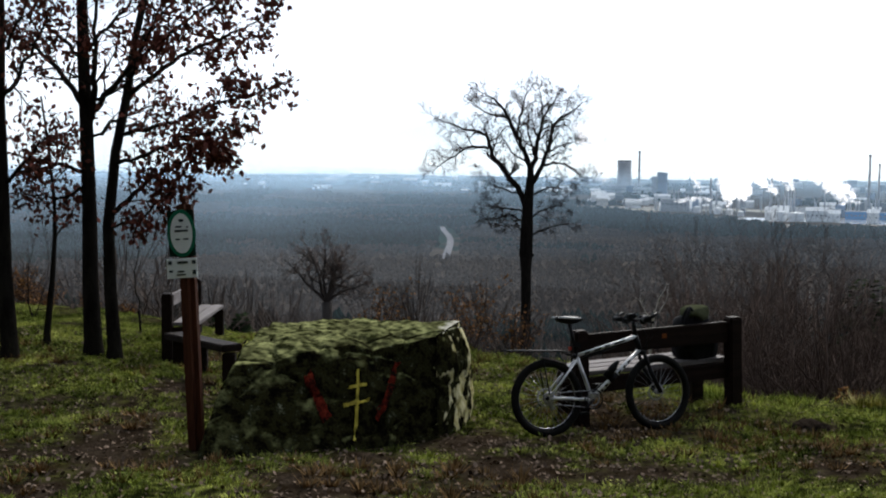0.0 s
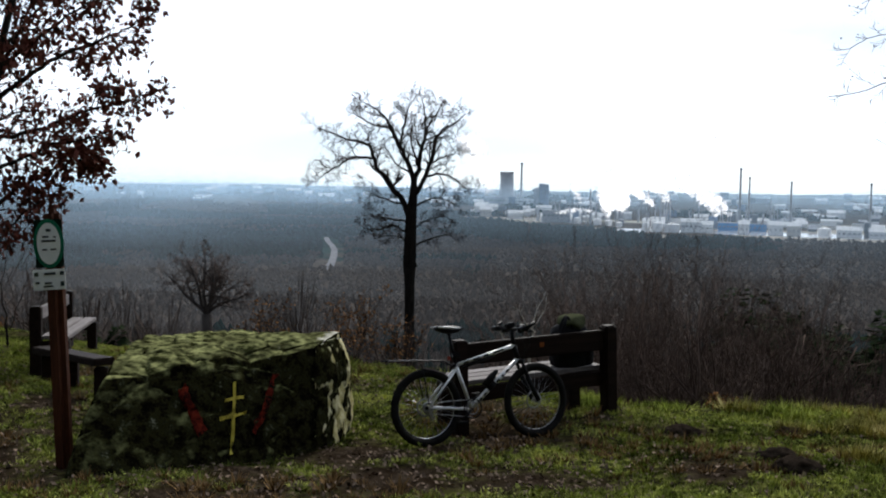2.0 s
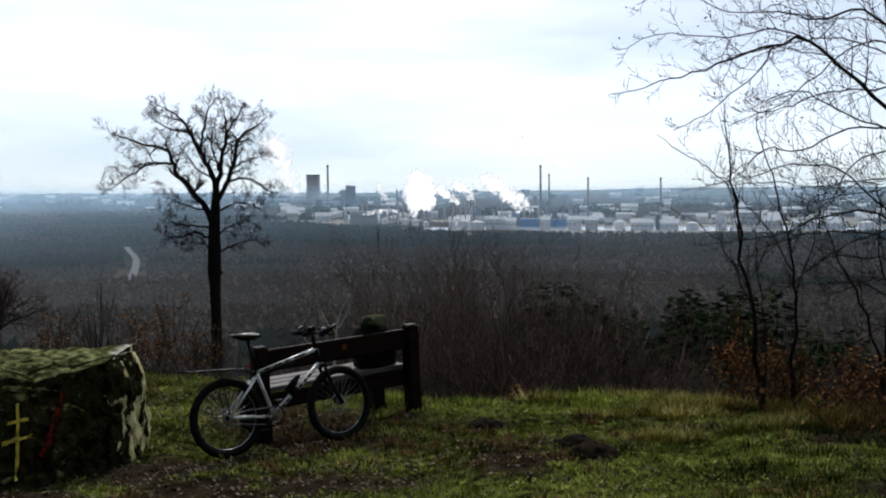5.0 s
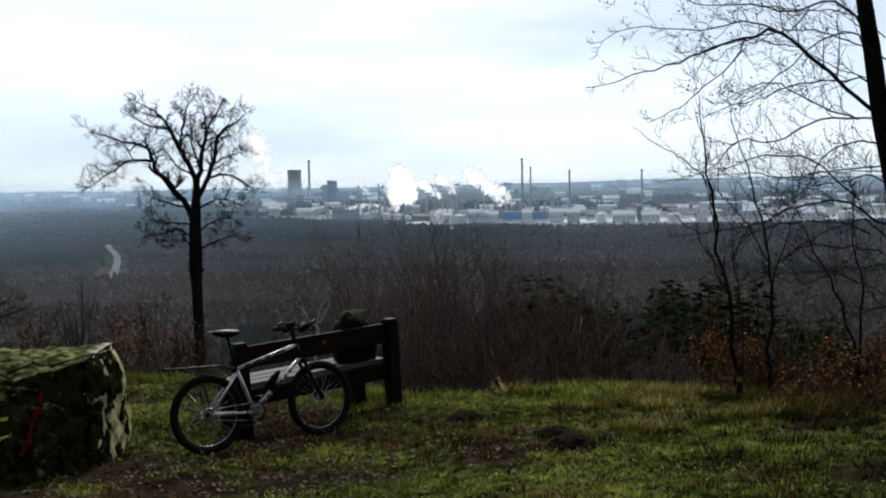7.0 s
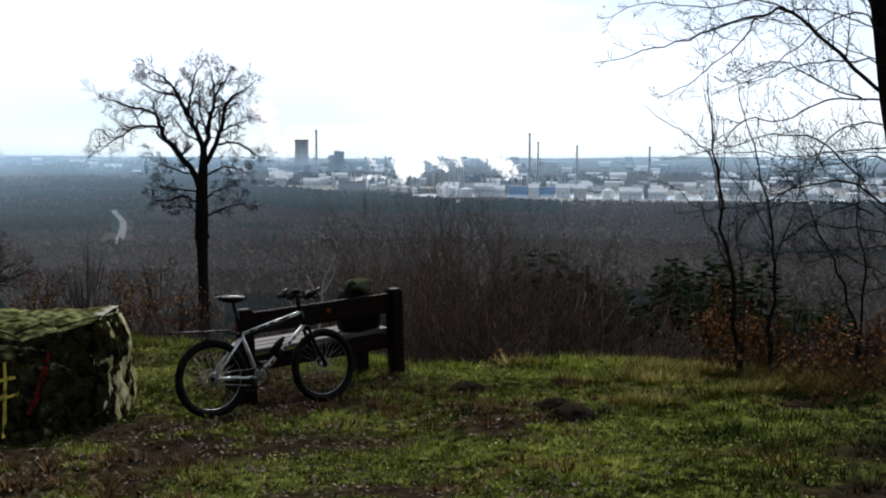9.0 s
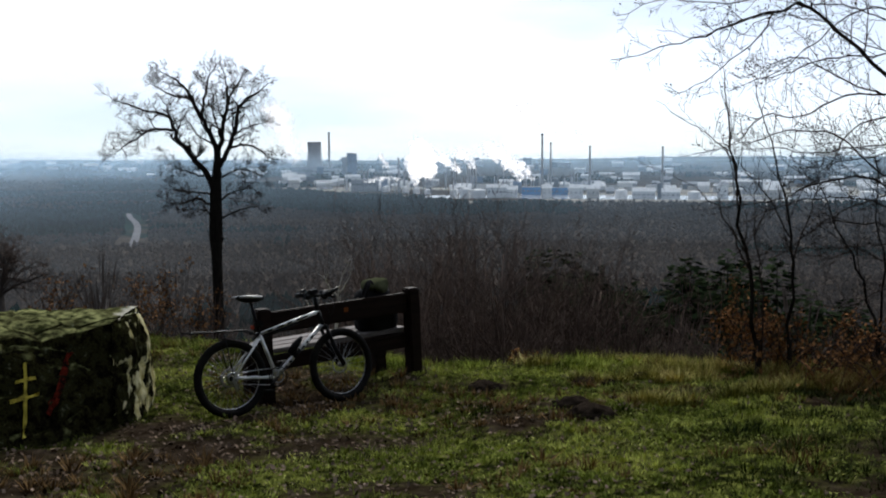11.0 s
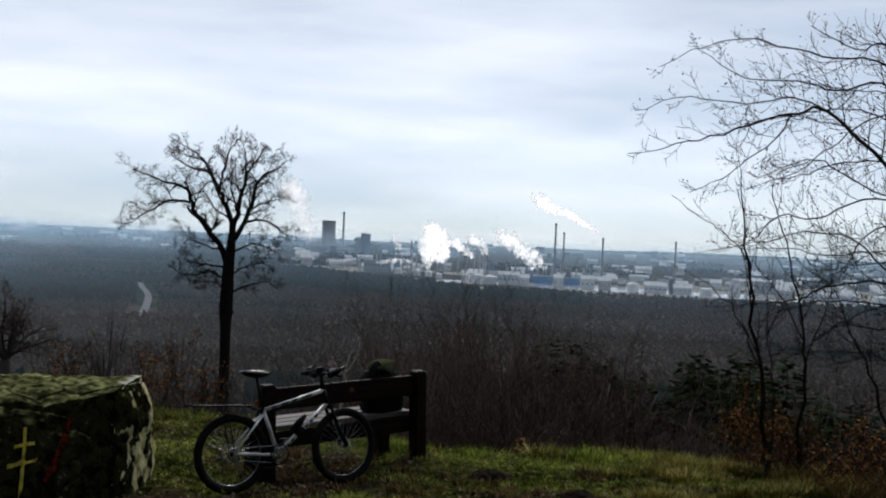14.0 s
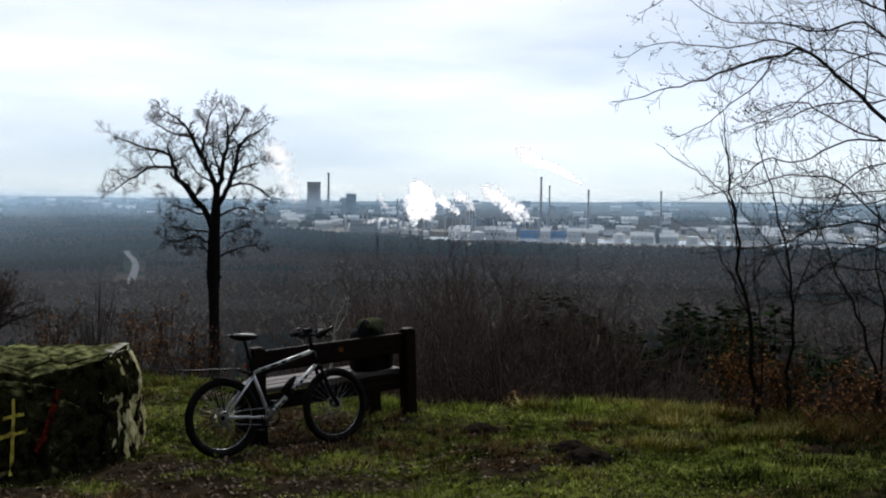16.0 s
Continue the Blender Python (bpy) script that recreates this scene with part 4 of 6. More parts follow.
def build_saplings():
    rng = random.Random(37)
    L = [
        [([(6.46, 9.63, -0.62), (6.38, 9.71, 0.43), (6.24, 9.79, 1.37), (6.17, 9.84, 2.02), (6.10, 9.89, 2.66)], 0.031, 14), ([(6.23, 9.75, 1.13), (6.22, 9.82, 1.57), (5.99, 9.89, 1.84), (5.80, 9.96, 1.97), (5.42, 10.03, 2.22)], 0.007, 3), ([(6.47, 9.63, -0.58), (6.51, 9.66, 0.19), (6.42, 9.71, 0.90), (6.48, 9.72, 1.49)], 0.014, 9), ([(6.37, 9.71, 0.43), (6.17, 9.79, 0.90), (5.89, 9.89, 1.25), (5.58, 9.99, 1.45)], 0.006, 3)],
        [([(6.70, 9.46, -0.54), (6.74, 9.49, 0.32), (6.71, 9.53, 0.97), (6.59, 9.59, 1.55), (6.46, 9.65, 2.02), (6.35, 9.70, 2.48)], 0.023, 13), ([(6.73, 9.50, 0.44), (6.90, 9.47, 0.97), (6.99, 9.46, 1.38), (6.96, 9.49, 1.79)], 0.012, 9), ([(6.72, 9.52, 0.79), (6.51, 9.60, 1.20), (6.23, 9.70, 1.55)], 0.010, 7)],
        [([(7.56, 9.11, -0.47), (7.39, 9.19, 0.34), (7.17, 9.28, 0.80), (7.03, 9.33, 1.15), (6.90, 9.39, 1.50)], 0.020, 10), ([(7.53, 9.12, -0.35), (7.60, 9.13, 0.46), (7.51, 9.19, 1.10), (7.54, 9.21, 1.62)], 0.019, 10)],
        [([(-4.35, 15.29, -0.51), (-4.44, 15.33, 0.08), (-4.40, 15.37, 0.57), (-4.27, 15.39, 0.98)], 0.016, 8), ([(-4.33, 15.30, -0.41), (-4.15, 15.34, 0.16), (-3.95, 15.37, 0.57)], 0.011, 7)],
        [([(-6.47, 16.78, -0.77), (-6.57, 16.83, -0.10), (-6.50, 16.87, 0.53)], 0.015, 8), ([(-6.45, 16.79, -0.63), (-6.25, 16.84, 0.09), (-6.31, 16.88, 0.62)], 0.011, 7)],
    ]
    for stems in L:
        thick, thin = Wood(), Wood()
        first = None
        for p, r, kids in stems:
            pts = [Vector(q) for q in p]
            if first is None:
                first = pts[0]
                g = float(height(first.x, first.y))
                thick.tube([Vector((first.x, first.y, g - 0.15)), pts[0].lerp(pts[1], 0.3)], [r * 1.3, r], 7)
                base = (first.x, first.y, g)
            explicit_limb(rng, thick, thin, pts, max(r * 0.85, 0.010), 0.003, 1, 0.55, max(kids - 2, 2), 0.6, 0.14, None, 0.012, bend=0.1, start=0.25, rmin=0.0032, fork=(4, 4, 4))
        tree_thing("sapling", base, "thin many-stemmed bare sapling at the edge of the slope", "sapling", thick, thin, M_BARK, M_TWIG, "saplings along the crest")


build_saplings()


def scrub(rng, at, h, stems, label, mat, group, leaves=0, spread=0.6, thickness=0.03):
    thick, thin, tips = Wood(), Wood(), []
    x, y = at
    g = float(height(x, y))
    for _ in range(stems):
        a = rng.uniform(0, 6.283)
        d = Vector((math.cos(a) * spread * rng.random(), math.sin(a) * spread * rng.random(), 1))
        s = Vector((x + rng.gauss(0, 0.25) * h * 0.3, y + rng.gauss(0, 0.25) * h * 0.3, g - 0.2))
        limb(rng, thick, thin, s, d, h * rng.uniform(0.7, 1.1), thickness * rng.uniform(0.6, 1.1), 2, 0.65, 0.15, 0.07, (7, 6, 5), 0.42, tips, 0.02, 0.0065 if not leaves else 0.005)
    root = tree_thing("bare_shrub" if not leaves else "beech_shrub", (x, y, g), label, "shrub", thick, thin, mat, mat, group)
    if leaves:
        leaf_cloud(rng, shift_leaves((x, y, g), tips), leaves * 3 // 2, 0.045, M_RUSTLEAF, "foliage", root, "rust-brown withered leaves", 0.2, 2)


def build_scrub():
    rng = random.Random(41)
    lab = "dense bare grey-brown shrub on the slope below the crest"
    for i in range(44):
        az = 11.5 + 14.5 * (i + rng.random()) / 44
        r = rng.uniform(19, 28)
        x, y = r * math.sin(radians(az)), r * math.cos(radians(az))
        g = float(height(x, y))
        top = 1.65 - r * rng.uniform(0.050, 0.088) + (-0.25 if 14 < az < 23 else -1.2)
        scrub(rng, (x, y), max(top - g, 1.5), 8, lab, M_SCRUB, "shrubs on the slope", spread=0.42, thickness=0.042)
    for i in range(34):
        az = rng.uniform(-4, 45)
        r = rng.uniform(15, 22) if az > 6 else rng.uniform(19, 26)
        x, y = r * math.sin(radians(az)), r * math.cos(radians(az))
        g = float(height(x, y))
        top = 1.65 - r * (rng.uniform(0.13, 0.19) if az > 0 else rng.uniform(0.13, 0.16))
        if top - g > 0.5:
            scrub(rng, (x, y), top - g, 6, lab, M_SCRUB, "shrubs on the slope", thickness=0.02)
    for x, y, h, n in ((-0.75, 13.6, 1.0, 260), (0.45, 13.9, 1.1, 420), (0.9, 13.6, 0.8, 200), (-7.4, 19.0, 0.75, 520), (-6.8, 18.4, 0.5, 300), (-6.0, 18.0, 0.4, 220), (-5.2, 17.6, 0.35, 160), (4.72, 12.0, 0.42, 300), (6.5, 9.95, 1.05, 560), (6.75, 9.7, 0.7, 300), (7.5, 9.2, 0.7, 420), (7.7, 8.6, 0.6, 420), (8.1, 8.2, 0.7, 420)):
        scrub(rng, (x, y), h, 5, "low beech shrub keeping rust-brown withered leaves", M_TWIG, "beech shrubs along the crest", n, 0.55, 0.012)


build_scrub()


def build_round_tree():
    rng = random.Random(43)
    thick, thin = Wood(), Wood()
    base = Vector((-4.3, 40.0, 0))
    base.z = float(height(base.x, base.y))
    fork = Vector((base.x, base.y, -3.1))
    thick.tube([base - Vector((0, 0, 0.3)), base.lerp(fork, 0.5) + Vector((0.1, 0, 0)), fork], [0.3, 0.24, 0.2], 8)
    for k in range(9):
        a = 6.283 * k / 9
        limb(rng, thick, thin, fork, (math.cos(a) * 0.75, math.sin(a) * 0.75, 0.95), rng.uniform(1.9, 2.5), 0.075, 3, 0.8, 0.2, 0.03, (7, 6, 5), 0.52, None, 0.02, 0.0075)
    tree_thing("round_tree", base, "bare round-crowned tree standing on the slope", "tree", thick, thin, M_GREYBARK, M_SCRUB)


build_round_tree()


def build_pale_twigs():
    rng = random.Random(47)
    thick, thin = Wood(), Wood()
    for p, r in (([(2.56, 12.97, -0.58), (2.60, 13.00, -0.20), (2.63, 13.01, 0.08), (2.76, 13.03, 0.39)], 0.016), ([(2.61, 13.00, -0.10), (2.48, 13.01, 0.07), (2.41, 13.02, 0.18)], 0.010), ([(2.62, 13.01, -0.03), (2.75, 13.02, 0.15), (2.77, 13.03, 0.31)], 0.010), ([(2.35, 12.97, -0.59), (2.28, 12.99, -0.31), (2.19, 13.00, -0.10)], 0.008)):
        explicit_limb(rng, thick, thin, p, r, 0.004, 0, 0.12, 6, 0.7, 0.05, None, 0.0)
    b = thick.v[0].copy()
    b.z = float(height(b.x, b.y))
    thick.tube([Vector((b.x, b.y, b.z - 0.1)), Vector((b.x + 0.02, b.y, b.z + 0.5)), Vector(thick.v[0])], [0.02, 0.018, 0.014], 5)
    tree_thing("dead_shrub", b, "dead pale barkless shrub behind the bench", "shrub", thick, thin, M_PALE, M_PALE)


build_pale_twigs()


M_NEEDLE = material("pine_needles", [(0.3, (0.012, 0.020, 0.009)), (0.7, (0.034, 0.048, 0.022))], 0.6, 0.9, bump=0, island=0.5)


def build_pines():
    rng = random.Random(71)
    spots = [(rng.uniform(21.5, 38), rng.uniform(82, 130), rng.uniform(12, 19)) for _ in range(105)] + [(rng.uniform(21, 36), rng.uniform(74, 96), rng.uniform(8, 12)) for _ in range(34)] + [(-10.6, 70, 7.6), (-9.6, 74, 7.0), (-11.8, 78, 8.0), (-3.5, 84, 8.5), (1.0, 88, 8.0), (8.5, 92, 9.0), (10.5, 88, 8.0)]
    for az, r, h in spots:
        x, y = r * math.sin(radians(az)), r * math.cos(radians(az))
        g = float(height(x, y))
        root = thing("pine_tree", (x, y, g), "dark green pine among bare trees below the hill", "pine", "pines on the slope")
        w = Wood()
        w.tube([Vector((0, 0, -0.3)), Vector((0.1, 0, h * 0.5)), Vector((0, 0, h * 0.97))], [0.22, 0.14, 0.03], 6)
        raw_part("trunk", w.v, w.f, M_BARK, root, smooth=True)
        v, f = [], []
        for _ in range(640):
            t = 1 - rng.random() ** 0.7
            z = h * (0.18 + 0.82 * t)
            a = rng.uniform(0, 6.283)
            R = h * 0.24 * (1 - t) ** 0.55 * rng.uniform(0.5, 1.15) + 0.25
            d = Vector((math.cos(a), math.sin(a), rng.uniform(-0.35, 0.15)))
            o = Vector((-math.sin(a), math.cos(a), rng.uniform(-0.4, 0.4))) * rng.uniform(0.2, 0.5)
            p0 = Vector((0, 0, z)) + d * R * 0.25
            b = len(v)
            v += [p0, p0 + d * R * 0.5 + o, p0 + d * R * 0.8 + Vector((0, 0, rng.uniform(-0.2, 0.2))), p0 + d * R * 0.5 - o]
            f.append((b, b + 1, b + 2, b + 3))
        tagged(raw_part("crown", v, f, M_NEEDLE, root, "dark green needle crown"), kind="stuff")


build_pines()


def build_shade_woods():
    """Unseen wood added behind the viewer; it keeps sky light off the near fronts."""
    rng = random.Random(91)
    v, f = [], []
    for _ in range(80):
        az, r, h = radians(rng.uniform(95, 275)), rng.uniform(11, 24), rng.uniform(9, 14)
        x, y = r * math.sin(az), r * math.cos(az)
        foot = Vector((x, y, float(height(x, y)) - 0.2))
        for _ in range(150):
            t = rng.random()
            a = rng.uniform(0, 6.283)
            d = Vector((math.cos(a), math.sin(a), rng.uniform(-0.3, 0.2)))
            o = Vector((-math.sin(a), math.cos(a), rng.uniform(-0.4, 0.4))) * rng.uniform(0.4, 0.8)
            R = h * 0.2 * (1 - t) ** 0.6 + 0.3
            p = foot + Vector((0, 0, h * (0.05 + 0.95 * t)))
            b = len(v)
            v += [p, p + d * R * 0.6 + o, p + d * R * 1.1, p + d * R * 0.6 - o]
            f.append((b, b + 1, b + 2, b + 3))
    tagged(new("unseen_shade_woods", mesh_of("unseen_shade_woods", v, f, M_PINE)), "unseen dark woods added behind the viewer to shade the clearing", "forest", kind="stuff")


build_shade_woods()


def build_brambles():
    rng = random.Random(83)
    for x, y, n in ((7.2, 8.75, 30), (7.9, 8.2, 34), (6.7, 9.15, 22), (8.5, 7.7, 30), (6.9, 8.2, 14)):
        g = float(height(x, y))
        thick, thin, tips = Wood(), Wood(), []
        for _ in range(n):
            a, ln = rng.uniform(0, 6.283), rng.uniform(0.35, 0.95)
            h = rng.uniform(0.15, 0.5)
            s = Vector((x + rng.gauss(0, 0.22), y + rng.gauss(0, 0.22), g - 0.05))
            pts = [s + Vector((math.cos(a) * ln * k / 6, math.sin(a) * ln * k / 6, h * math.sin(math.pi * (0.1 + 0.85 * k / 6)) + rng.gauss(0, 0.015))) for k in range(7)]
            thin.tube(pts, [0.006 - 0.0005 * k for k in range(7)], 4)
            tips += pts[2:]
        root = tree_thing("bramble", (x, y, g), "tangled brown bramble canes with a few withered leaves", "bramble", thick, thin, M_TWIG, M_TWIG, "brambles along the crest")
        leaf_cloud(rng, shift_leaves((x, y, g), tips), n * 11, 0.055, M_RUSTLEAF, "foliage", root, "withered brown bramble leaves", 0.2, 2)


build_brambles()


# ---- signpost ----
def build_sign():
    foot, top = Vector((-1.92, 8.17, -0.49)), Vector((-2.04, 8.30, 1.45))
    foot.z = float(height(foot.x, foot.y))
    root = thing("signpost", foot, "leaning red-brown wooden signpost with oval nature sign and small trail plate", "signpost")
    d = top - foot
    part("post", bar((-d * 0.12), d, 0.125, 0.125, 0.04, (0.25, 1, 0)), M_REDWOOD, root)
    green = material("green_enamel", [(0.3, (0.004, 0.10, 0.05)), (0.7, (0.008, 0.16, 0.085))], 20, 0.35, bump=0.05, spec=0.25)
    dark = material("dark_green_board", [(0.3, (0.006, 0.014, 0.010)), (0.7, (0.012, 0.026, 0.018))], 20, 0.5, bump=0.1)
    white = material("white_enamel", [(0.3, (0.66, 0.69, 0.67)), (0.7, (0.80, 0.82, 0.80))], 14, 0.4, bump=0.05, spec=0.25)
    ink = material("black_lettering", [(0.3, (0.02, 0.03, 0.03)), (0.7, (0.06, 0.07, 0.07))], 20, 0.5, bump=0)
    lean = math.degrees(math.atan2(d.x, d.z))

    def place(p, off=0.0):
        p = Vector(p) - foot
        return Matrix.Translation(p) @ pose(0, 0, 0, 0, lean, 11) @ Matrix.Translation((0, -0.088 - off, 0))

    c1, c2 = (-2.06, 8.29, 1.19), (-2.05, 8.27, 0.92)
    board = part("sign_board", bar((-0.1, 0, 0), (0.1, 0, 0), 0.012, 0.36, 0.004), dark, root, "dark green sign board", place(c1))

    def oval(rx, rz, thick, y):
        bm = bmesh.new()
        n = 40
        ring = [[bm.verts.new((rx * math.cos(6.2832 * i / n), yy, rz * math.sin(6.2832 * i / n))) for i in range(n)] for yy in (y, y - thick)]
        bm.faces.new(ring[1])
        bm.faces.new(ring[0][::-1])
        for i in range(n):
            bm.faces.new((ring[0][i], ring[0][(i + 1) % n], ring[1][(i + 1) % n], ring[1][i]))
        bmesh.ops.recalc_face_normals(bm, faces=bm.faces[:])
        return bm

    part("oval_rim", oval(0.108, 0.185, 0.008, -0.006), green, board, "bright green oval rim")
    part("oval_panel", oval(0.083, 0.155, 0.006, -0.0145), white, board, "white oval panel")
    for z, w, h in ((0.052, 0.045, 0.014), (0.048, 0.018, 0.012), (0.02, 0.10, 0.016), (-0.045, 0.035, 0.012)):
        x = -0.02 if w == 0.045 else (0.045 if w == 0.018 else (-0.03 if w == 0.035 else 0))
        part("lettering_bar", bar((x - w / 2, -0.0225, z), (x + w / 2, -0.0225, z), 0.003, h, 0), ink, board)
    part("lettering_bar", bar((0.012, -0.0225, -0.045), (0.05, -0.0225, -0.045), 0.003, 0.012, 0), ink, board)
    part("lettering_bar", bar((-0.015, -0.0225, 0.1), (0.02, -0.0225, 0.1), 0.003, 0.02, 0), ink, board)
    plate = part("trail_plate", bar((-0.115, 0, 0), (0.115, 0, 0), 0.008, 0.155, 0.004), white, root, "small white trail plate with dark marks", place(c2, 0.004))
    for x, z, w, h in ((0.005, 0.045, 0.08, 0.018), (-0.09, 0.045, 0.03, 0.03), (0.09, 0.045, 0.03, 0.028), (-0.085, -0.02, 0.03, 0.016), (0.09, -0.035, 0.028, 0.035), (-0.01, -0.025, 0.05, 0.014), (-0.01, -0.05, 0.07, 0.012)):
        part("lettering_bar", bar((x - w / 2, -0.0075, z), (x + w / 2, -0.0075, z), 0.003, h, 0), ink, plate)


build_sign()


# ---- benches ----
def build_bench():
    g = -0.63
    root = thing("park_bench", (1.27, 9.72, g), "dark-stained wooden park bench with grey weathered seat planks facing the valley", "bench")
    root.matrix_world = pose(1.29, 9.72, g, 0, -2.4, 20.5)
    W = 1.68
    for x in (0.0, W):
        part("back_post", bar((x, 0, -0.15), (x, 0, 0.885), 0.135, 0.135, 0.015, (0, 1, 0)), M_DARKWOOD, root)
        part("front_leg", bar((x - (0.1 if x else -0.1), 0.5, -0.2), (x - (0.1 if x else -0.1), 0.5, 0.42), 0.13, 0.12, 0.012, (0, 1, 0)), M_DARKWOOD, root)
        part("side_rail", bar((x - (0.1 if x else -0.1), 0.03, 0.36), (x - (0.1 if x else -0.1), 0.56, 0.36), 0.07, 0.12, 0.01), M_DARKWOOD, root)
    part("backrest_plank", bar((0.07, 0.0, 0.745), (W - 0.07, 0.0, 0.745), 0.06, 0.20, 0.012), M_DARKWOOD, root)
    part("seat_apron", bar((0.07, 0.04, 0.355), (W - 0.07, 0.04, 0.355), 0.06, 0.15, 0.01), M_DARKWOOD, root)
    for k in range(3):
        y = 0.14 + 0.17 * k
        part("seat_plank", bar((0.03, y, 0.455), (W - 0.02, y, 0.455), 0.155, 0.045, 0.008), M_GREYWOOD, root, "grey weathered seat plank")
    part("plaque", bar((0.86, -0.034, 0.765), (0.91, -0.034, 0.765), 0.006, 0.045, 0.003), material("orange_disc", [(0.3, (0.16, 0.05, 0.015)), (0.7, (0.26, 0.09, 0.03))], 30, 0.6, bump=0), root, "small orange-brown trail mark")

    # the rucksack leans against the far side of the backrest
    pack = thing("rucksack", (2.36, 10.28, g + 0.50), "black rucksack with an olive green lid on the bench", "rucksack", rz=20.5)
    pack.matrix_world = pose(2.45, 10.38, -0.135, 0, 0, 20.5)
    black = material("black_nylon", [(0.3, (0.006, 0.006, 0.007)), (0.7, (0.014, 0.014, 0.015))], 30, 0.8, bump=0.3, spec=0.08)
    olive = material("olive_nylon", [(0.3, (0.035, 0.040, 0.020)), (0.7, (0.10, 0.105, 0.06))], 14, 0.7, bump=0.3)

    def bag(sx, sy, sz, c, squash=0.65, lump=0.03):
        bm = bmesh.new()
        bmesh.ops.create_cube(bm, size=2)
        bmesh.ops.subdivide_edges(bm, edges=bm.edges[:], cuts=7, use_grid_fill=True)
        for v in bm.verts:
            q = v.co.lerp(v.co.normalized() * 1.15, squash)
            q = Vector((q.x * sx, q.y * sy, q.z * sz)) + Vector(c)
            v.co = q + Vector((1, 1, 1)) * lump * noise.noise(q * 9)
        return bm

    part("bag", bag(0.19, 0.12, 0.235, (0, 0, 0.235)), black, pack, smooth=True)
    part("lid", bag(0.125, 0.10, 0.07, (0.02, -0.01, 0.475)), olive, pack, "olive green lid", smooth=True)
    part("side_pocket", bag(0.06, 0.08, 0.12, (0.21, 0, 0.15)), black, pack, smooth=True)
    w = Wood()
    w.tube([Vector((-0.12 - 0.05 * math.sin(i * 0.52), -0.13 + 0.02 * math.sin(i), 0.18 + 0.37 * i / 6)) for i in range(7)], [0.018] * 7, 6)
    raw_part("shoulder_strap", w.v, w.f, black, pack, smooth=True)
    w = Wood()
    w.tube([Vector((-0.18 + 0.02 * i, -0.1, 0.42 + 0.13 * math.sin(3.1416 * i / 8))) for i in range(9)], [0.014] * 9, 6)
    raw_part("carry_loop", w.v, w.f, black, pack, smooth=True)


build_bench()


def build_side_bench():
    ends = [Vector((-3.42, 13.15, 0)), Vector((-3.62, 15.0, 0))]
    g = float(height(ends[0].x, ends[0].y))
    root = thing("park_bench", (ends[0].x, ends[0].y, g), "dark wooden bench with grey weathered seat standing beside the oaks", "bench")
    L = 1.9
    root.matrix_world = pose(ends[0].x, ends[0].y, g, 0, 0, 92)
    for x in (0.0, L):
        part("back_post", bar((x, 0, -0.2), (x, 0, 0.84), 0.13, 0.13, 0.015, (0, 1, 0)), M_DARKWOOD, root)
        part("front_leg", bar((x + (0.06 if x == 0 else -0.06), -0.33, -0.2), (x + (0.06 if x == 0 else -0.06), -0.33, 0.42), 0.12, 0.12, 0.012, (0, 1, 0)), M_DARKWOOD, root)
        part("side_rail", bar((x, -0.05, 0.36), (x, -0.39, 0.36), 0.07, 0.12, 0.01), M_DARKWOOD, root)
    part("backrest_plank", bar((0.06, 0, 0.73), (L - 0.06, 0, 0.73), 0.06, 0.15, 0.012), M_GREYWOOD, root, "grey weathered back plank")
    for k in range(2):
        part("seat_plank", bar((0.0, -0.13 - 0.17 * k, 0.455), (L, -0.13 - 0.17 * k, 0.455), 0.155, 0.045, 0.008), M_GREYWOOD, root, "grey weathered seat plank")
    a, b = Vector((-3.25, 12.75, 0)), Vector((-2.3, 11.55, 0))
    g = float(height(a.x, a.y))
    low = thing("low_bench", (a.x, a.y, g), "low backless dark wooden bench beside the boulder", "bench")
    d = b - a
    part("seat_plank", bar(Vector((0, 0, 0.36)), d + Vector((0, 0, 0.41)), 0.24, 0.08, 0.012), M_DARKWOOD, low)
    for f in (0.12, 0.5, 0.95):
        p = d * f
        part("leg", bar(p + Vector((0, 0, -0.2)), p + Vector((0, 0, 0.345)), 0.14, 0.12, 0.012, (0, 1, 0)), M_DARKWOOD, low)


build_side_bench()


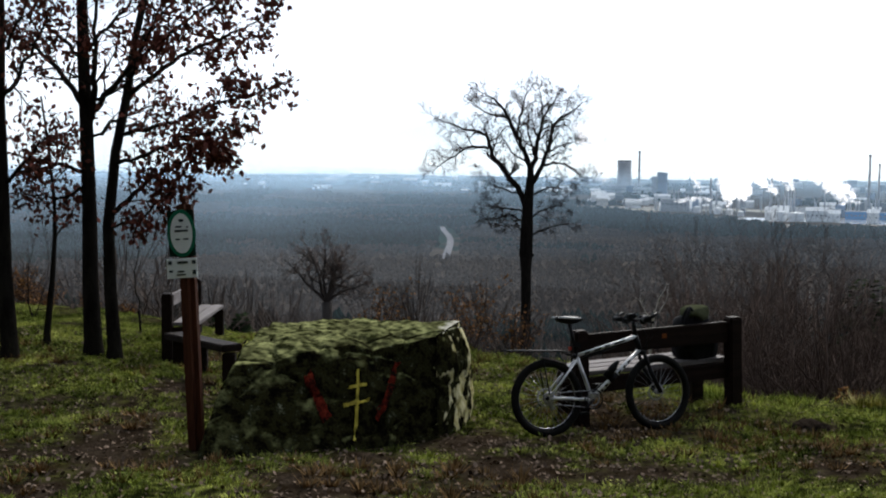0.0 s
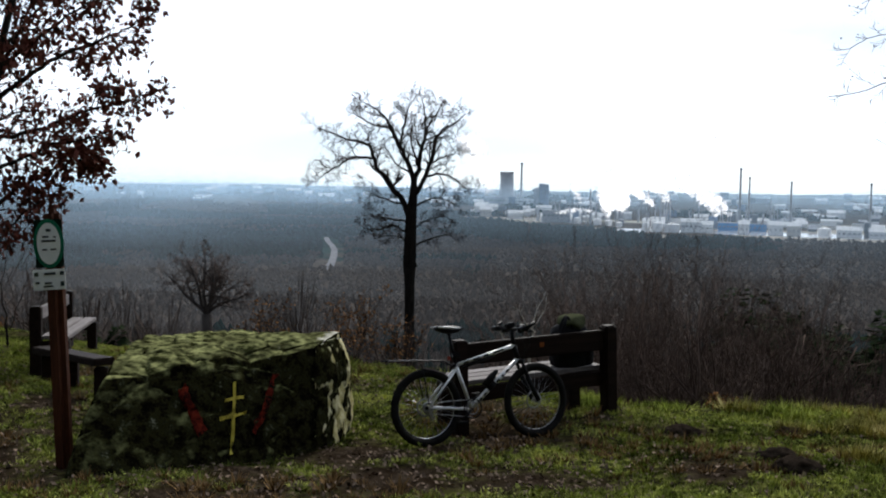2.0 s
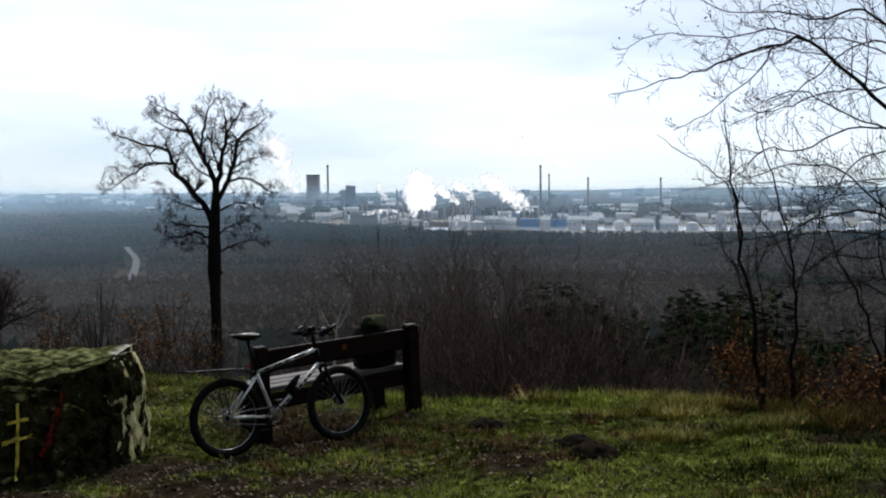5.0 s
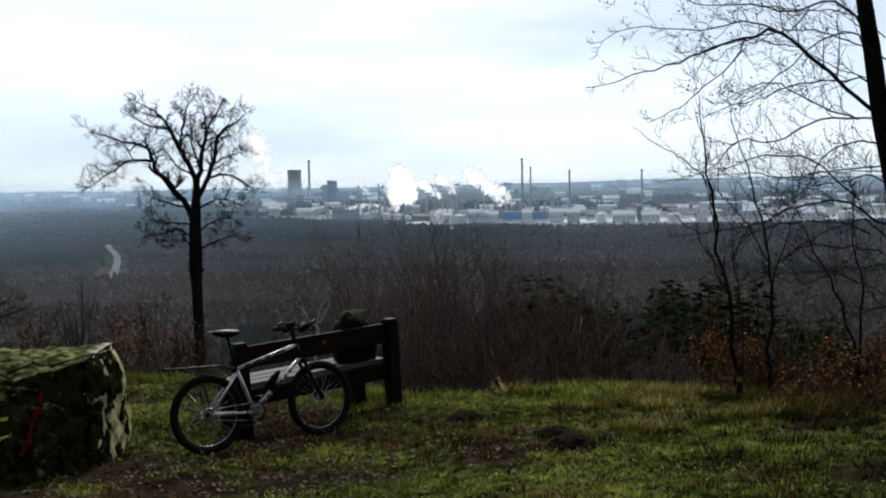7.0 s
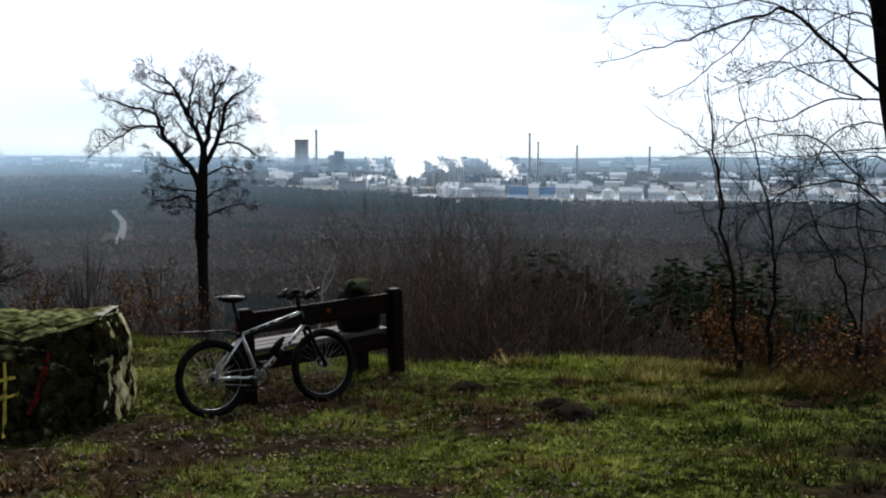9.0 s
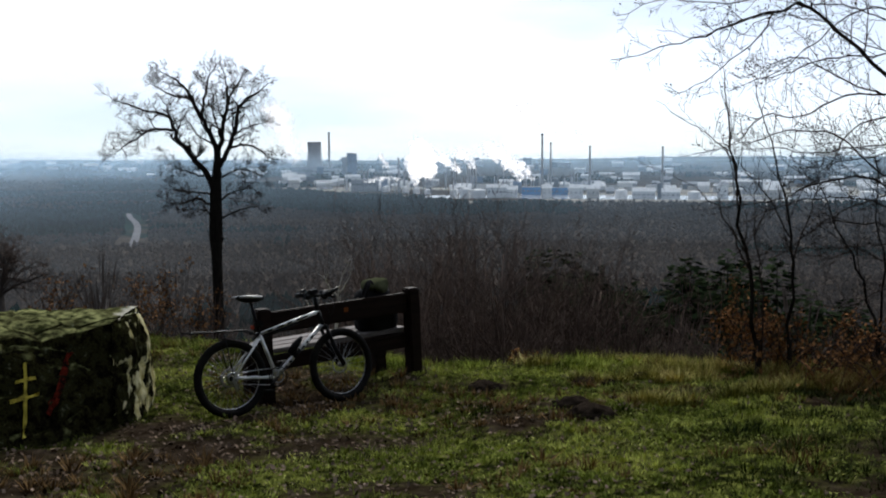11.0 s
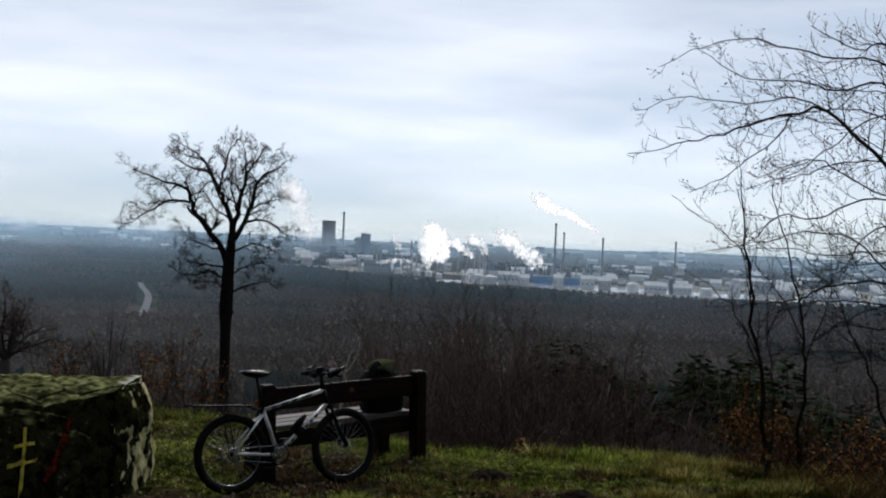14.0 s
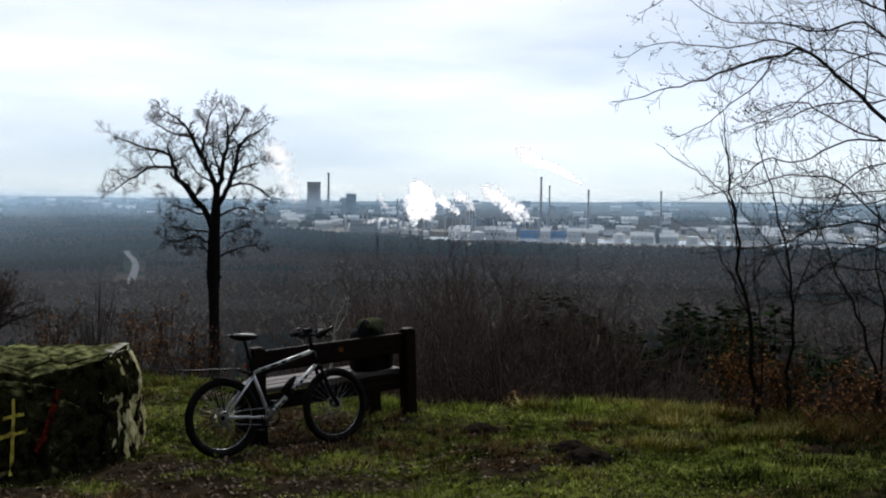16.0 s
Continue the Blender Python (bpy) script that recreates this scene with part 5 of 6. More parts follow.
# ---- bicycle ----
def build_bicycle():
    g0 = float(height(0.9, 9.2))
    root = thing("mountain_bicycle", (0.9, 9.2, g0), "silver and black mountain bicycle with rear rack leaning against the bench", "bicycle")
    root.matrix_world = pose(0.935, 9.2, g0 + 0.005, -7, 0.2, 19.0)
    black = material("black_paint", [(0.3, (0.004, 0.004, 0.0045)), (0.7, (0.011, 0.011, 0.012))], 30, 0.5, bump=0.05, spec=0.08)
    silver = material("silver_frame_paint", [(0.32, (0.30, 0.30, 0.31)), (0.5, (0.66, 0.665, 0.67)), (0.7, (0.78, 0.78, 0.78))], 9, 0.3, 0.2, bump=0.05, spec=0.5)
    steel = material("bright_steel", [(0.3, (0.20, 0.20, 0.21)), (0.7, (0.38, 0.38, 0.40))], 20, 0.35, 0.9, bump=0.05, spec=0.25)
    rubber = material("tyre_rubber", [(0.3, (0.006, 0.006, 0.006)), (0.65, (0.016, 0.015, 0.014)), (0.8, (0.035, 0.03, 0.024))], 14, 0.85, bump=0.5, dist=0.004, spec=0.06)
    red = material("red_reflector", [(0.3, (0.22, 0.02, 0.012)), (0.7, (0.36, 0.04, 0.02))], 30, 0.3, bump=0, spec=0.25)
    pinkish = material("pale_guard", [(0.3, (0.16, 0.13, 0.13)), (0.7, (0.24, 0.20, 0.20))], 20, 0.4, bump=0, spec=0.25)

    def pipe(name, pts, r, mat, parent=None, sides=10, label=""):
        w = Wood()
        P = [Vector(p) for p in pts]
        w.tube(P, r if isinstance(r, list) else [r] * len(P), sides)
        w.f.append(tuple(reversed(range(sides))))
        return raw_part(name, w.v, w.f, mat, parent or root, label, True)

    def ring(R, r, n=56, m=10, flat=1.0, bumpy=0.0):
        v, f = [], []
        for i in range(n):
            a = 6.2832 * i / n
            for j in range(m):
                b = 6.2832 * j / m
                rr = R + r * math.cos(b) + (bumpy * (i % 2) if abs(b) < 1.0 or b > 5.3 else 0)
                v.append((rr * math.cos(a), r * flat * math.sin(b), rr * math.sin(a)))
                f.append((i * m + j, ((i + 1) % n) * m + j, ((i + 1) % n) * m + (j + 1) % m, i * m + (j + 1) % m))
        return v, f

    spoke_me = None
    for name, x in (("rear_wheel", 0.0), ("front_wheel", 1.11)):
        v, f = ring(0.309, 0.032, 96, 10, 1.0, 0.004)
        wheel = raw_part(name, v, f, rubber, root, "knobbly black tyre", True)
        wheel.matrix_basis = Matrix.Translation((x, 0, 0.34)) @ pose(0, 0, 0, 0, 0, 4 if x else 0)
        v, f = ring(0.279, 0.011, 64, 8, 1.1)
        raw_part("rim", v, f, black, wheel, "black rim", True)
        v, f = ring(0.2705, 0.0035, 64, 6, 2.0)
        raw_part("rim_edge", v, f, steel, wheel, "bright rim edge", True)
        pipe("hub", [(0, -0.05, 0), (0, -0.03, 0), (0, 0.03, 0), (0, 0.05, 0)], [0.014, 0.024, 0.024, 0.014], steel if x else black, wheel)
        v, f = ring(0.075, 0.008, 40, 6, 0.15)
        ob = raw_part("brake_disc", v, f, steel, wheel, "steel brake disc", True)
        ob.matrix_basis = Matrix.Translation((0, 0.03 if x else 0.035, 0))
        for k in range(28):
            if spoke_me is None:
                w = Wood()
                w.tube([Vector((0.02, 0, 0)), Vector((0.268, 0, 0))], [0.0016, 0.0016], 4)
                spoke_me = w.mesh("spoke", steel)
            sp = under(new("spoke", spoke_me), wheel)
            side = 0.022 * (1 if k % 2 else -1)
            sp.matrix_basis = pose(0, side, 0, 0, 360 * k / 28, 0) @ pose(0, 0, 0, 0, 0, -math.degrees(math.atan2(side, 0.27)))
    BB, ST, HT, HB = (0.44, 0, 0.31), (0.30, 0, 0.70), (0.90, 0, 0.85), (0.935, 0, 0.73)
    pipe("seat_tube", [BB, ST], 0.0165, silver)
    pipe("top_tube", [ST, (0.6, 0, 0.775), HT], [0.016, 0.017, 0.02], silver)
    pipe("down_tube", [BB, (0.68, 0, 0.515), HB], [0.021, 0.023, 0.021], silver)
    pipe("down_tube_band", [(0.615, 0, 0.459), (0.69, 0, 0.523)], 0.0245, black, None, 10, "black lettered band")
    pipe("head_tube", [HT, HB], 0.025, black)
    pipe("gusset", [(0.36, -0.001, 0.675), (0.5, -0.001, 0.715), (0.7, -0.001, 0.77)], [0.010, 0.016, 0.010], black)
    for s in (-1, 1):
        pipe("chain_stay", [(0.40, s * 0.03, 0.305), (0.2, s * 0.05, 0.325), (0, s * 0.06, 0.34)], [0.013, 0.012, 0.010], silver)
        pipe("seat_stay", [(0.29, s * 0.02, 0.66), (0.14, s * 0.045, 0.50), (0, s * 0.06, 0.345)], [0.010, 0.010, 0.009], silver)
        pipe("fork_leg", [(0.95, s * 0.055, 0.70), (1.02, s * 0.055, 0.52)], 0.017, black)
        pipe("fork_slider", [(1.0, s * 0.055, 0.56), (1.11, s * 0.055, 0.34)], 0.021, black)
        pipe("rack_stay", [(0.0, s * 0.06, 0.37), (-0.06, s * 0.055, 0.735)], 0.005, black)
        pipe("rack_rail", [(0.24, s * 0.03, 0.70), (0.16, s * 0.05, 0.745), (-0.36, s * 0.055, 0.765), (-0.40, s * 0.03, 0.77)], 0.007, black)
        pipe("crank_arm", [(0.43, s * 0.06, 0.31), (0.43 + s * 0.13, s * 0.075, 0.31 + s * 0.11)], [0.013, 0.009], black)
        part("pedal", bar((0.43 + s * 0.13 - 0.045, s * 0.115, 0.31 + s * 0.11), (0.43 + s * 0.13 + 0.045, s * 0.115, 0.31 + s * 0.11), 0.075, 0.022, 0.006), black, root)
        pipe("grip", [(0.88, s * 0.19, 1.01), (0.855, s * 0.31, 1.01)], 0.025, black)
        part("shifter_pod", bar((0.86, s * 0.15, 1.0), (0.92, s * 0.165, 0.985), 0.06, 0.055, 0.012), black, root)
        pipe("brake_lever", [(0.88, s * 0.17, 1.0), (0.95, s * 0.19, 0.985), (0.94, s * 0.27, 0.98)], 0.010, black)
        pipe("bar_end", [(0.855, s * 0.31, 1.01), (0.95, s * 0.315, 1.06)], 0.017, black)
    pipe("fork_crown", [(0.95, -0.07, 0.705), (0.95, 0.07, 0.705)], 0.022, black)
    pipe("steerer_stem", [HT, (0.89, 0, 0.92), (0.88, 0, 0.99)], [0.018, 0.02, 0.022], black)
    pipe("handlebar", [(0.87, -0.32, 1.01), (0.89, -0.1, 1.0), (0.89, 0.1, 1.0), (0.87, 0.32, 1.01)], 0.017, black)
    part("bar_computer", bar((0.85, 0.05, 1.03), (0.93, 0.05, 1.04), 0.075, 0.05, 0.01), black, root)
    pipe("front_lamp", [(0.90, -0.07, 1.02), (0.98, -0.07, 1.015)], [0.024, 0.032], black)
    pipe("seat_post", [ST, (0.235, 0, 1.0)], 0.0145, black)
    pipe("seat_clamp", [(0.29, 0, 0.685), (0.28, 0, 0.715)], 0.023, black)
    part("rear_reflector", bar((0.235, -0.02, 0.765), (0.235, 0.02, 0.765), 0.02, 0.035, 0.005), red, root, "red rear reflector")
    part("tool_bag", bar((0.26, 0, 0.80), (0.34, 0, 0.78), 0.06, 0.06, 0.015), black, root)
    bm = bmesh.new()
    bmesh.ops.create_uvsphere(bm, u_segments=20, v_segments=10, radius=1)
    for v in bm.verts:
        t = (v.co.x + 1) / 2
        wdt = 0.075 * max(1 - t, 0) ** 0.8 + 0.02
        v.co = Vector((v.co.x * 0.14, v.co.y * wdt, v.co.z * 0.036 + 0.012 * (v.co.x ** 2) - 0.012 * t))
    part("saddle", bm, black, root, "glossy black saddle", Matrix.Translation((0.235, 0, 1.025)), True)
    # pale strips paint the highlight along both sides of the glossy saddle
    pale = material("saddle_highlight_paint", [(0.3, (0.5, 0.5, 0.5)), (0.7, (0.7, 0.7, 0.7))], 20, 0.4, bump=0, spec=0.3)
    for s in (-1, 1):
        pipe("saddle_highlight", [(0.10, s * 0.082, 1.045), (0.17, s * 0.076, 1.042), (0.26, s * 0.048, 1.035), (0.34, s * 0.024, 1.028)], [0.006, 0.011, 0.009, 0.004], pale, None, 8, "pale strip painting the highlight on the saddle")
    for a, b in ((0.06, 0.10), (0.14, 0.20), (0.23, 0.27), (0.31, 0.40)):
        p0, p1 = Vector(ST).lerp(Vector(HT), a * 2), Vector(ST).lerp(Vector(HT), b * 2)
        part("frame_lettering", bar(p0 + Vector((0, -0.018, 0.0)), p1 + Vector((0, -0.018, 0.0)), 0.006, 0.016, 0.001), black, root)
    for a, b in ((0.16, 0.20), (0.25, 0.30), (0.52, 0.58), (0.63, 0.67), (0.72, 0.78)):
        p0, p1 = Vector(BB).lerp(Vector(HB), a), Vector(BB).lerp(Vector(HB), b)
        part("frame_lettering", bar(p0 + Vector((0, -0.0225, 0.0)), p1 + Vector((0, -0.0225, 0.0)), 0.006, 0.018, 0.001), black, root)
    v, f = ring(0.085, 0.006, 48, 6, 0.5, 0.003)
    raw_part("chainring", v, f, black, root, smooth=True).matrix_basis = Matrix.Translation((0.43, -0.055, 0.31))
    v, f = ring(0.055, 0.006, 40, 6, 0.5, 0.003)
    raw_part("chainring", v, f, steel, root, smooth=True).matrix_basis = Matrix.Translation((0.43, -0.047, 0.31))
    v, f = ring(0.045, 0.012, 32, 6, 1.0)
    raw_part("cassette", v, f, steel, root, smooth=True).matrix_basis = Matrix.Translation((0, -0.035, 0.34))
    for z0, z1 in ((0.39, 0.385), (0.228, 0.29)):
        pipe("chain_run", [(0.43, -0.055, z0 if z0 > 0.3 else 0.232), (0.02, -0.045, z1)], 0.004, steel, None, 5)
    part("rear_derailleur", bar((-0.01, -0.06, 0.33), (0.03, -0.06, 0.24), 0.02, 0.035, 0.006), steel, root)
    pipe("bottle", [(0.585, -0.005, 0.50), (0.66, -0.005, 0.58), (0.70, -0.005, 0.62), (0.715, -0.005, 0.637)], [0.034, 0.034, 0.02, 0.014], black)
    part("rack_deck", bar((-0.36, 0, 0.772), (0.12, 0, 0.752), 0.085, 0.01, 0.003), black, root)
    part("mudguard", bar((-0.05, 0, 0.70), (0.20, 0, 0.63), 0.05, 0.014, 0.004), pinkish, root, "pale plastic mudguard")
    w = [(0.88, -0.2, 1.0), (1.01, -0.15, 0.96), (1.03, -0.06, 0.84), (0.96, -0.02, 0.74)]
    pipe("brake_cable", w, 0.0035, black, None, 5)
    pipe("brake_cable", [(0.88, 0.2, 1.0), (1.01, 0.12, 0.97), (1.04, 0.04, 0.85), (1.02, 0.05, 0.58)], 0.0035, black, None, 5)


build_bicycle()


# ---- molehills, grass and dead leaves ----
def build_molehills():
    rng = random.Random(5)
    m = material("fresh_dark_soil", [(0.3, (0.010, 0.008, 0.006)), (0.7, (0.035, 0.026, 0.02))], 14, 0.95, bump=0.9, dist=0.02)
    for x, y, r, h in ((3.69, 8.17, 0.17, 0.09), (3.68, 7.75, 0.19, 0.10), (3.69, 8.16, 0.14, 0.07), (3.41, 9.71, 0.17, 0.07), (4.46, 9.62, 0.17, 0.07), (4.66, 9.50, 0.11, 0.05), (5.1, 9.7, 0.09, 0.06)):
        bm = bmesh.new()
        bmesh.ops.create_icosphere(bm, subdivisions=4, radius=1)
        g = float(height(x, y))
        for v in bm.verts:
            p = Vector((v.co.x * r, v.co.y * r, v.co.z * h))
            v.co = p * (1 + 0.3 * noise.fractal(p * 14 + Vector((x, y, 0)) * 5, 0.8, 2, 4))
        ob = thing("molehill", (x, y, g), "small dark molehill of fresh soil in the grass", "molehill", "molehills")
        part("soil", bm, m, ob, smooth=True)


build_molehills()


def scatter(name, count, region, mat, label, category, shape, seed):
    rng = np.random.default_rng(seed)
    x = rng.uniform(region[0], region[1], count * 3)
    y = rng.uniform(region[2], region[3], count * 3)
    g = grassy(x, y)
    v, keep = shape(rng, x, y, g)
    v = v[keep][:count]
    n, k = v.shape[0], v.shape[1]
    f = np.arange(n * k).reshape(n, k)
    me = mesh_of(name, v.reshape(-1, 3).tolist(), f.tolist(), mat)
    return tagged(new(name, me), label, category, kind="stuff")


def blade(hmin, hmax, width, rule, lean=0.6):
    def shape(rng, x, y, g):
        z = height(x, y)
        n = len(x)
        h = rng.uniform(hmin, hmax, n) * (0.6 + 0.7 * value_noise(x, y, 0.35, 31))
        a, b = rng.uniform(0, 6.283, n), rng.uniform(0, 6.283, n)
        w = width * rng.uniform(0.6, 1.3, n)
        o = np.stack([np.cos(a) * w, np.sin(a) * w, 0 * w], -1)
        p = np.stack([x, y, z - 0.01], -1)
        t = p + np.stack([np.cos(b) * h * lean * rng.random(n), np.sin(b) * h * lean * rng.random(n), h], -1)
        return np.stack([p - o, p + o, t], 1), rule(rng, x, y, g)

    return shape


scatter("grass", 230000, (-8, 11, 4.4, 18.5), M_BLADE, "short damp winter grass", "grass", blade(0.015, 0.06, 0.0055, lambda rng, x, y, g: (g > 0.22 + 0.45 * rng.random(len(x))) & (beyond(x, y) < 1.5) & (np.abs(x) < 0.62 * y + 1.5), 1.2), 51)
scatter("tall_grass", 16000, (-1.0, 10.5, 7.5, 15.0), M_BLADE, "longer grass tufts along the crest", "grass", blade(0.05, 0.15, 0.006, lambda rng, x, y, g: (np.abs(beyond(x, y) + 0.1) < 1.1 - 0.5 * rng.random(len(x))) & (value_noise(x, y, 0.6, 33) > 0.52), 0.9), 52)
scatter("dry_grass", 7000, (6.2, 9.5, 7.4, 10.6), M_STRAW, "tangled brown dry grass and bramble stalks", "grass", blade(0.06, 0.34, 0.004, lambda rng, x, y, g: (value_noise(x, y, 0.8, 34) + 0.35 * np.clip(x - 6.6, 0, 1.5) > 0.6) & (beyond(x, y) > -2.6) & (beyond(x, y) < 0.8), 1.6), 53)


def litter(rng, x, y, g):
    n = len(x)
    z = height(x, y) + 0.008
    a = rng.uniform(0, 6.283, n)
    s = rng.uniform(0.009, 0.026, n)
    d = np.stack([np.cos(a) * s, np.sin(a) * s, rng.normal(0, 0.35, n) * s], -1)
    o = np.stack([-np.sin(a) * s * 0.6, np.cos(a) * s * 0.6, rng.normal(0, 0.35, n) * s], -1)
    p = np.stack([x, y, z + 0.3 * s], -1)
    dens = 0.30 + 0.55 * value_noise(x, y, 0.8, 41) - 0.05 * np.clip(x - 1.5, 0, 3) + 0.2 * (y < 9.0) + 0.05 * (x < -1.2) - 0.5 * (x > 0.55 * y)
    return np.stack([p - d, p + o, p + d, p - o], 1), (rng.random(n) < dens) & (beyond(x, y) < 0.3) & (np.abs(x) < 0.62 * y + 1.5)


scatter("dead_leaves", 19000, (-7.5, 8, 4.6, 15.5), M_LITTER, "fallen dead leaves lying on the grass and mud", "leaves", litter, 54)


def weed(rng, x, y, g):
    n = len(x)
    a = rng.uniform(0, 6.283, n)
    s = rng.uniform(0.007, 0.017, n)
    d = np.stack([np.cos(a) * s, np.sin(a) * s, rng.normal(0.2, 0.4, n) * s], -1)
    o = np.stack([-np.sin(a) * s * 0.55, np.cos(a) * s * 0.55, rng.normal(0, 0.6, n) * s], -1)
    p = np.stack([x, y, height(x, y) + rng.uniform(0.01, 0.045, n)], -1)
    return np.stack([p - d, p + o, p + d, p - o], 1), (value_noise(x, y, 0.5, 44) > 0.45 + 0.3 * rng.random(n)) & (beyond(x, y) < 0.3) & (g > 0.3) & (np.abs(x) < 0.62 * y + 1.5)


M_WEED = material("low_weed_leaf", [(0.35, (0.03, 0.044, 0.010)), (0.5, (0.15, 0.18, 0.04)), (0.66, (0.42, 0.42, 0.13))], 3.0, 0.85, bump=0, island=0.7)
scatter("low_weeds", 34000, (-7, 9.5, 4.6, 15), M_WEED, "small low weed leaves among the winter grass", "weeds", weed, 55)


def tufts(name, clumps, blades, region, mat, label, hmin, hmax, rule, seed, spread=0.05):
    """Grass in clumps: blades that lean out of a common root."""
    rng = np.random.default_rng(seed)
    cx, cy = rng.uniform(region[0], region[1], clumps * 4), rng.uniform(region[2], region[3], clumps * 4)
    keep = rule(rng, cx, cy)
    cx, cy = cx[keep][:clumps], cy[keep][:clumps]
    n = len(cx)
    tall = rng.uniform(hmin, hmax, n)[:, None]
    a, q = rng.uniform(0, 6.283, (n, blades)), np.sqrt(rng.random((n, blades))) * spread
    x, y = cx[:, None] + np.cos(a) * q, cy[:, None] + np.sin(a) * q
    z = height(x, y) - 0.01
    h = tall * rng.uniform(0.5, 1.1, (n, blades))
    w = rng.uniform(0.004, 0.010, (n, blades))
    o = np.stack([-np.sin(a) * w, np.cos(a) * w, 0 * w], -1)
    p = np.stack([x, y, z], -1)
    lean = rng.uniform(0.2, 1.1, (n, blades))
    t = p + np.stack([np.cos(a) * h * lean, np.sin(a) * h * lean, h * (1 - 0.3 * lean)], -1)
    v = np.stack([p - o, p + o, t], 2).reshape(-1, 3)
    me = mesh_of(name, v.tolist(), np.arange(len(v)).reshape(-1, 3).tolist(), mat)
    tagged(new(name, me), label, "grass", kind="stuff")


tufts("grass_tufts", 2800, 22, (-6.5, 8.5, 5.0, 15), M_BLADE, "scattered tufts of longer green grass", 0.03, 0.08, lambda rng, x, y: (grassy(x, y) > 0.35) & (beyond(x, y) < 0.6) & (np.abs(x) < 0.62 * y + 1), 61)
tufts("withered_tufts", 650, 22, (-6.5, 8.5, 5.0, 15), M_STRAW, "scattered tufts of withered straw-coloured grass", 0.06, 0.15, lambda rng, x, y: (value_noise(x, y, 1.1, 36) > 0.5) & (beyond(x, y) < 0.6) & (np.abs(x) < 0.62 * y + 1), 62)
# dark green weeds, coloured darker still for the shade among them
M_RANK_SHADE = material("rank_weed_with_shade", [(0.35, (0.012, 0.018, 0.006)), (0.5, (0.04, 0.052, 0.015)), (0.66, (0.11, 0.11, 0.04))], 3.0, 0.9, bump=0, island=0.6)
tufts("rank_weeds", 520, 26, (3.2, 9.5, 5.2, 9.3), M_RANK_SHADE, "rank dark green weeds at the rim of the clearing, shade painted into their colour", 0.05, 0.13, lambda rng, x, y: x / y > 0.58 + 0.14 * rng.random(len(x)), 65, 0.10)
M_TUSSOCK = material("yellow_green_tussock", [(0.35, (0.07, 0.075, 0.02)), (0.5, (0.27, 0.25, 0.07)), (0.65, (0.50, 0.42, 0.18))], 2.5, 0.8, bump=0, island=0.6)
tufts("tussocks", 330, 40, (4.4, 7.2, 8.3, 11.2), M_TUSSOCK, "drooping yellow-green grass tussocks near the crest", 0.10, 0.22, lambda rng, x, y: (value_noise(x, y, 0.7, 38) + 0.25 * (x > 5.2) > 0.55) & (beyond(x, y) < 0.4), 64, 0.10)
tufts("crest_tufts", 420, 34, (1.5, 9, 8, 13.5), M_BLADE, "ragged grass tufts on the crest", 0.08, 0.19, lambda rng, x, y: (np.abs(beyond(x, y)) < 0.5) & (value_noise(x, y, 0.9, 37) > 0.42), 63, 0.09)


# ---- the far plain: road, river, works, chimneys and steam ----
M_ROAD = material("pale_road", [(0.3, (0.12, 0.12, 0.13)), (0.7, (0.2, 0.2, 0.21))], 0.05, 0.6, bump=0)
M_WATER = material("grey_water", [(0.3, (0.25, 0.27, 0.29)), (0.7, (0.42, 0.44, 0.46))], 0.01, 0.12, bump=0.02, spec=0.6)
M_FIELD = material("pale_field", [(0.3, (0.26, 0.25, 0.20)), (0.7, (0.42, 0.41, 0.36))], 0.01, 0.9, bump=0)
M_WHITE = material("white_cladding", [(0.3, (0.80, 0.80, 0.79)), (0.7, (0.88, 0.88, 0.87))], 0.05, 0.6, bump=0)
M_GREY = material("grey_cladding", [(0.3, (0.32, 0.33, 0.35)), (0.7, (0.48, 0.49, 0.51))], 0.05, 0.7, bump=0)
M_BLUEGREY = material("blue_grey_cladding", [(0.3, (0.16, 0.22, 0.32)), (0.7, (0.26, 0.33, 0.44))], 0.05, 0.7, bump=0)
M_DARK = material("dark_plant", [(0.3, (0.07, 0.08, 0.10)), (0.7, (0.15, 0.16, 0.19))], 0.05, 0.7, bump=0)
M_BLUE = material("blue_cladding", [(0.3, (0.05, 0.22, 0.52)), (0.7, (0.08, 0.30, 0.62))], 0.05, 0.6, bump=0)
M_BEIGE = material("beige_cladding", [(0.3, (0.52, 0.48, 0.43)), (0.7, (0.64, 0.60, 0.55))], 0.05, 0.7, bump=0)
M_GLASS = material("dull_window", [(0.3, (0.16, 0.18, 0.20)), (0.7, (0.26, 0.28, 0.30))], 0.2, 0.2, bump=0)
BASE = PLAIN


def clear_of_woods(az, r):
    """The nearest distance, from r on, at which the treetops before it leave a building's foot in view."""
    return max(r, 1.2 * float(wood_edge(az)))


def polar(az, r):
    return r * math.sin(radians(az)), r * math.cos(radians(az))


def strip(name, centre, half, z, mat, label, category):
    v, f = [], []
    for x, y, nx, ny in centre:
        v += [(x - nx * half, y - ny * half, z), (x + nx * half, y + ny * half, z)]
    for i in range(len(centre) - 1):
        f.append((2 * i, 2 * i + 1, 2 * i + 3, 2 * i + 2))
    tagged(new(name, mesh_of(name, v, f, mat)), label, category, kind="structure")


ys = np.linspace(1100, 1840, 60)
strip("road", [(float(road_x(y)), float(y), 1.0, 0.0) for y in ys], 4.4, PLAIN + 4.5, M_ROAD, "pale road winding through the winter woods", "road")


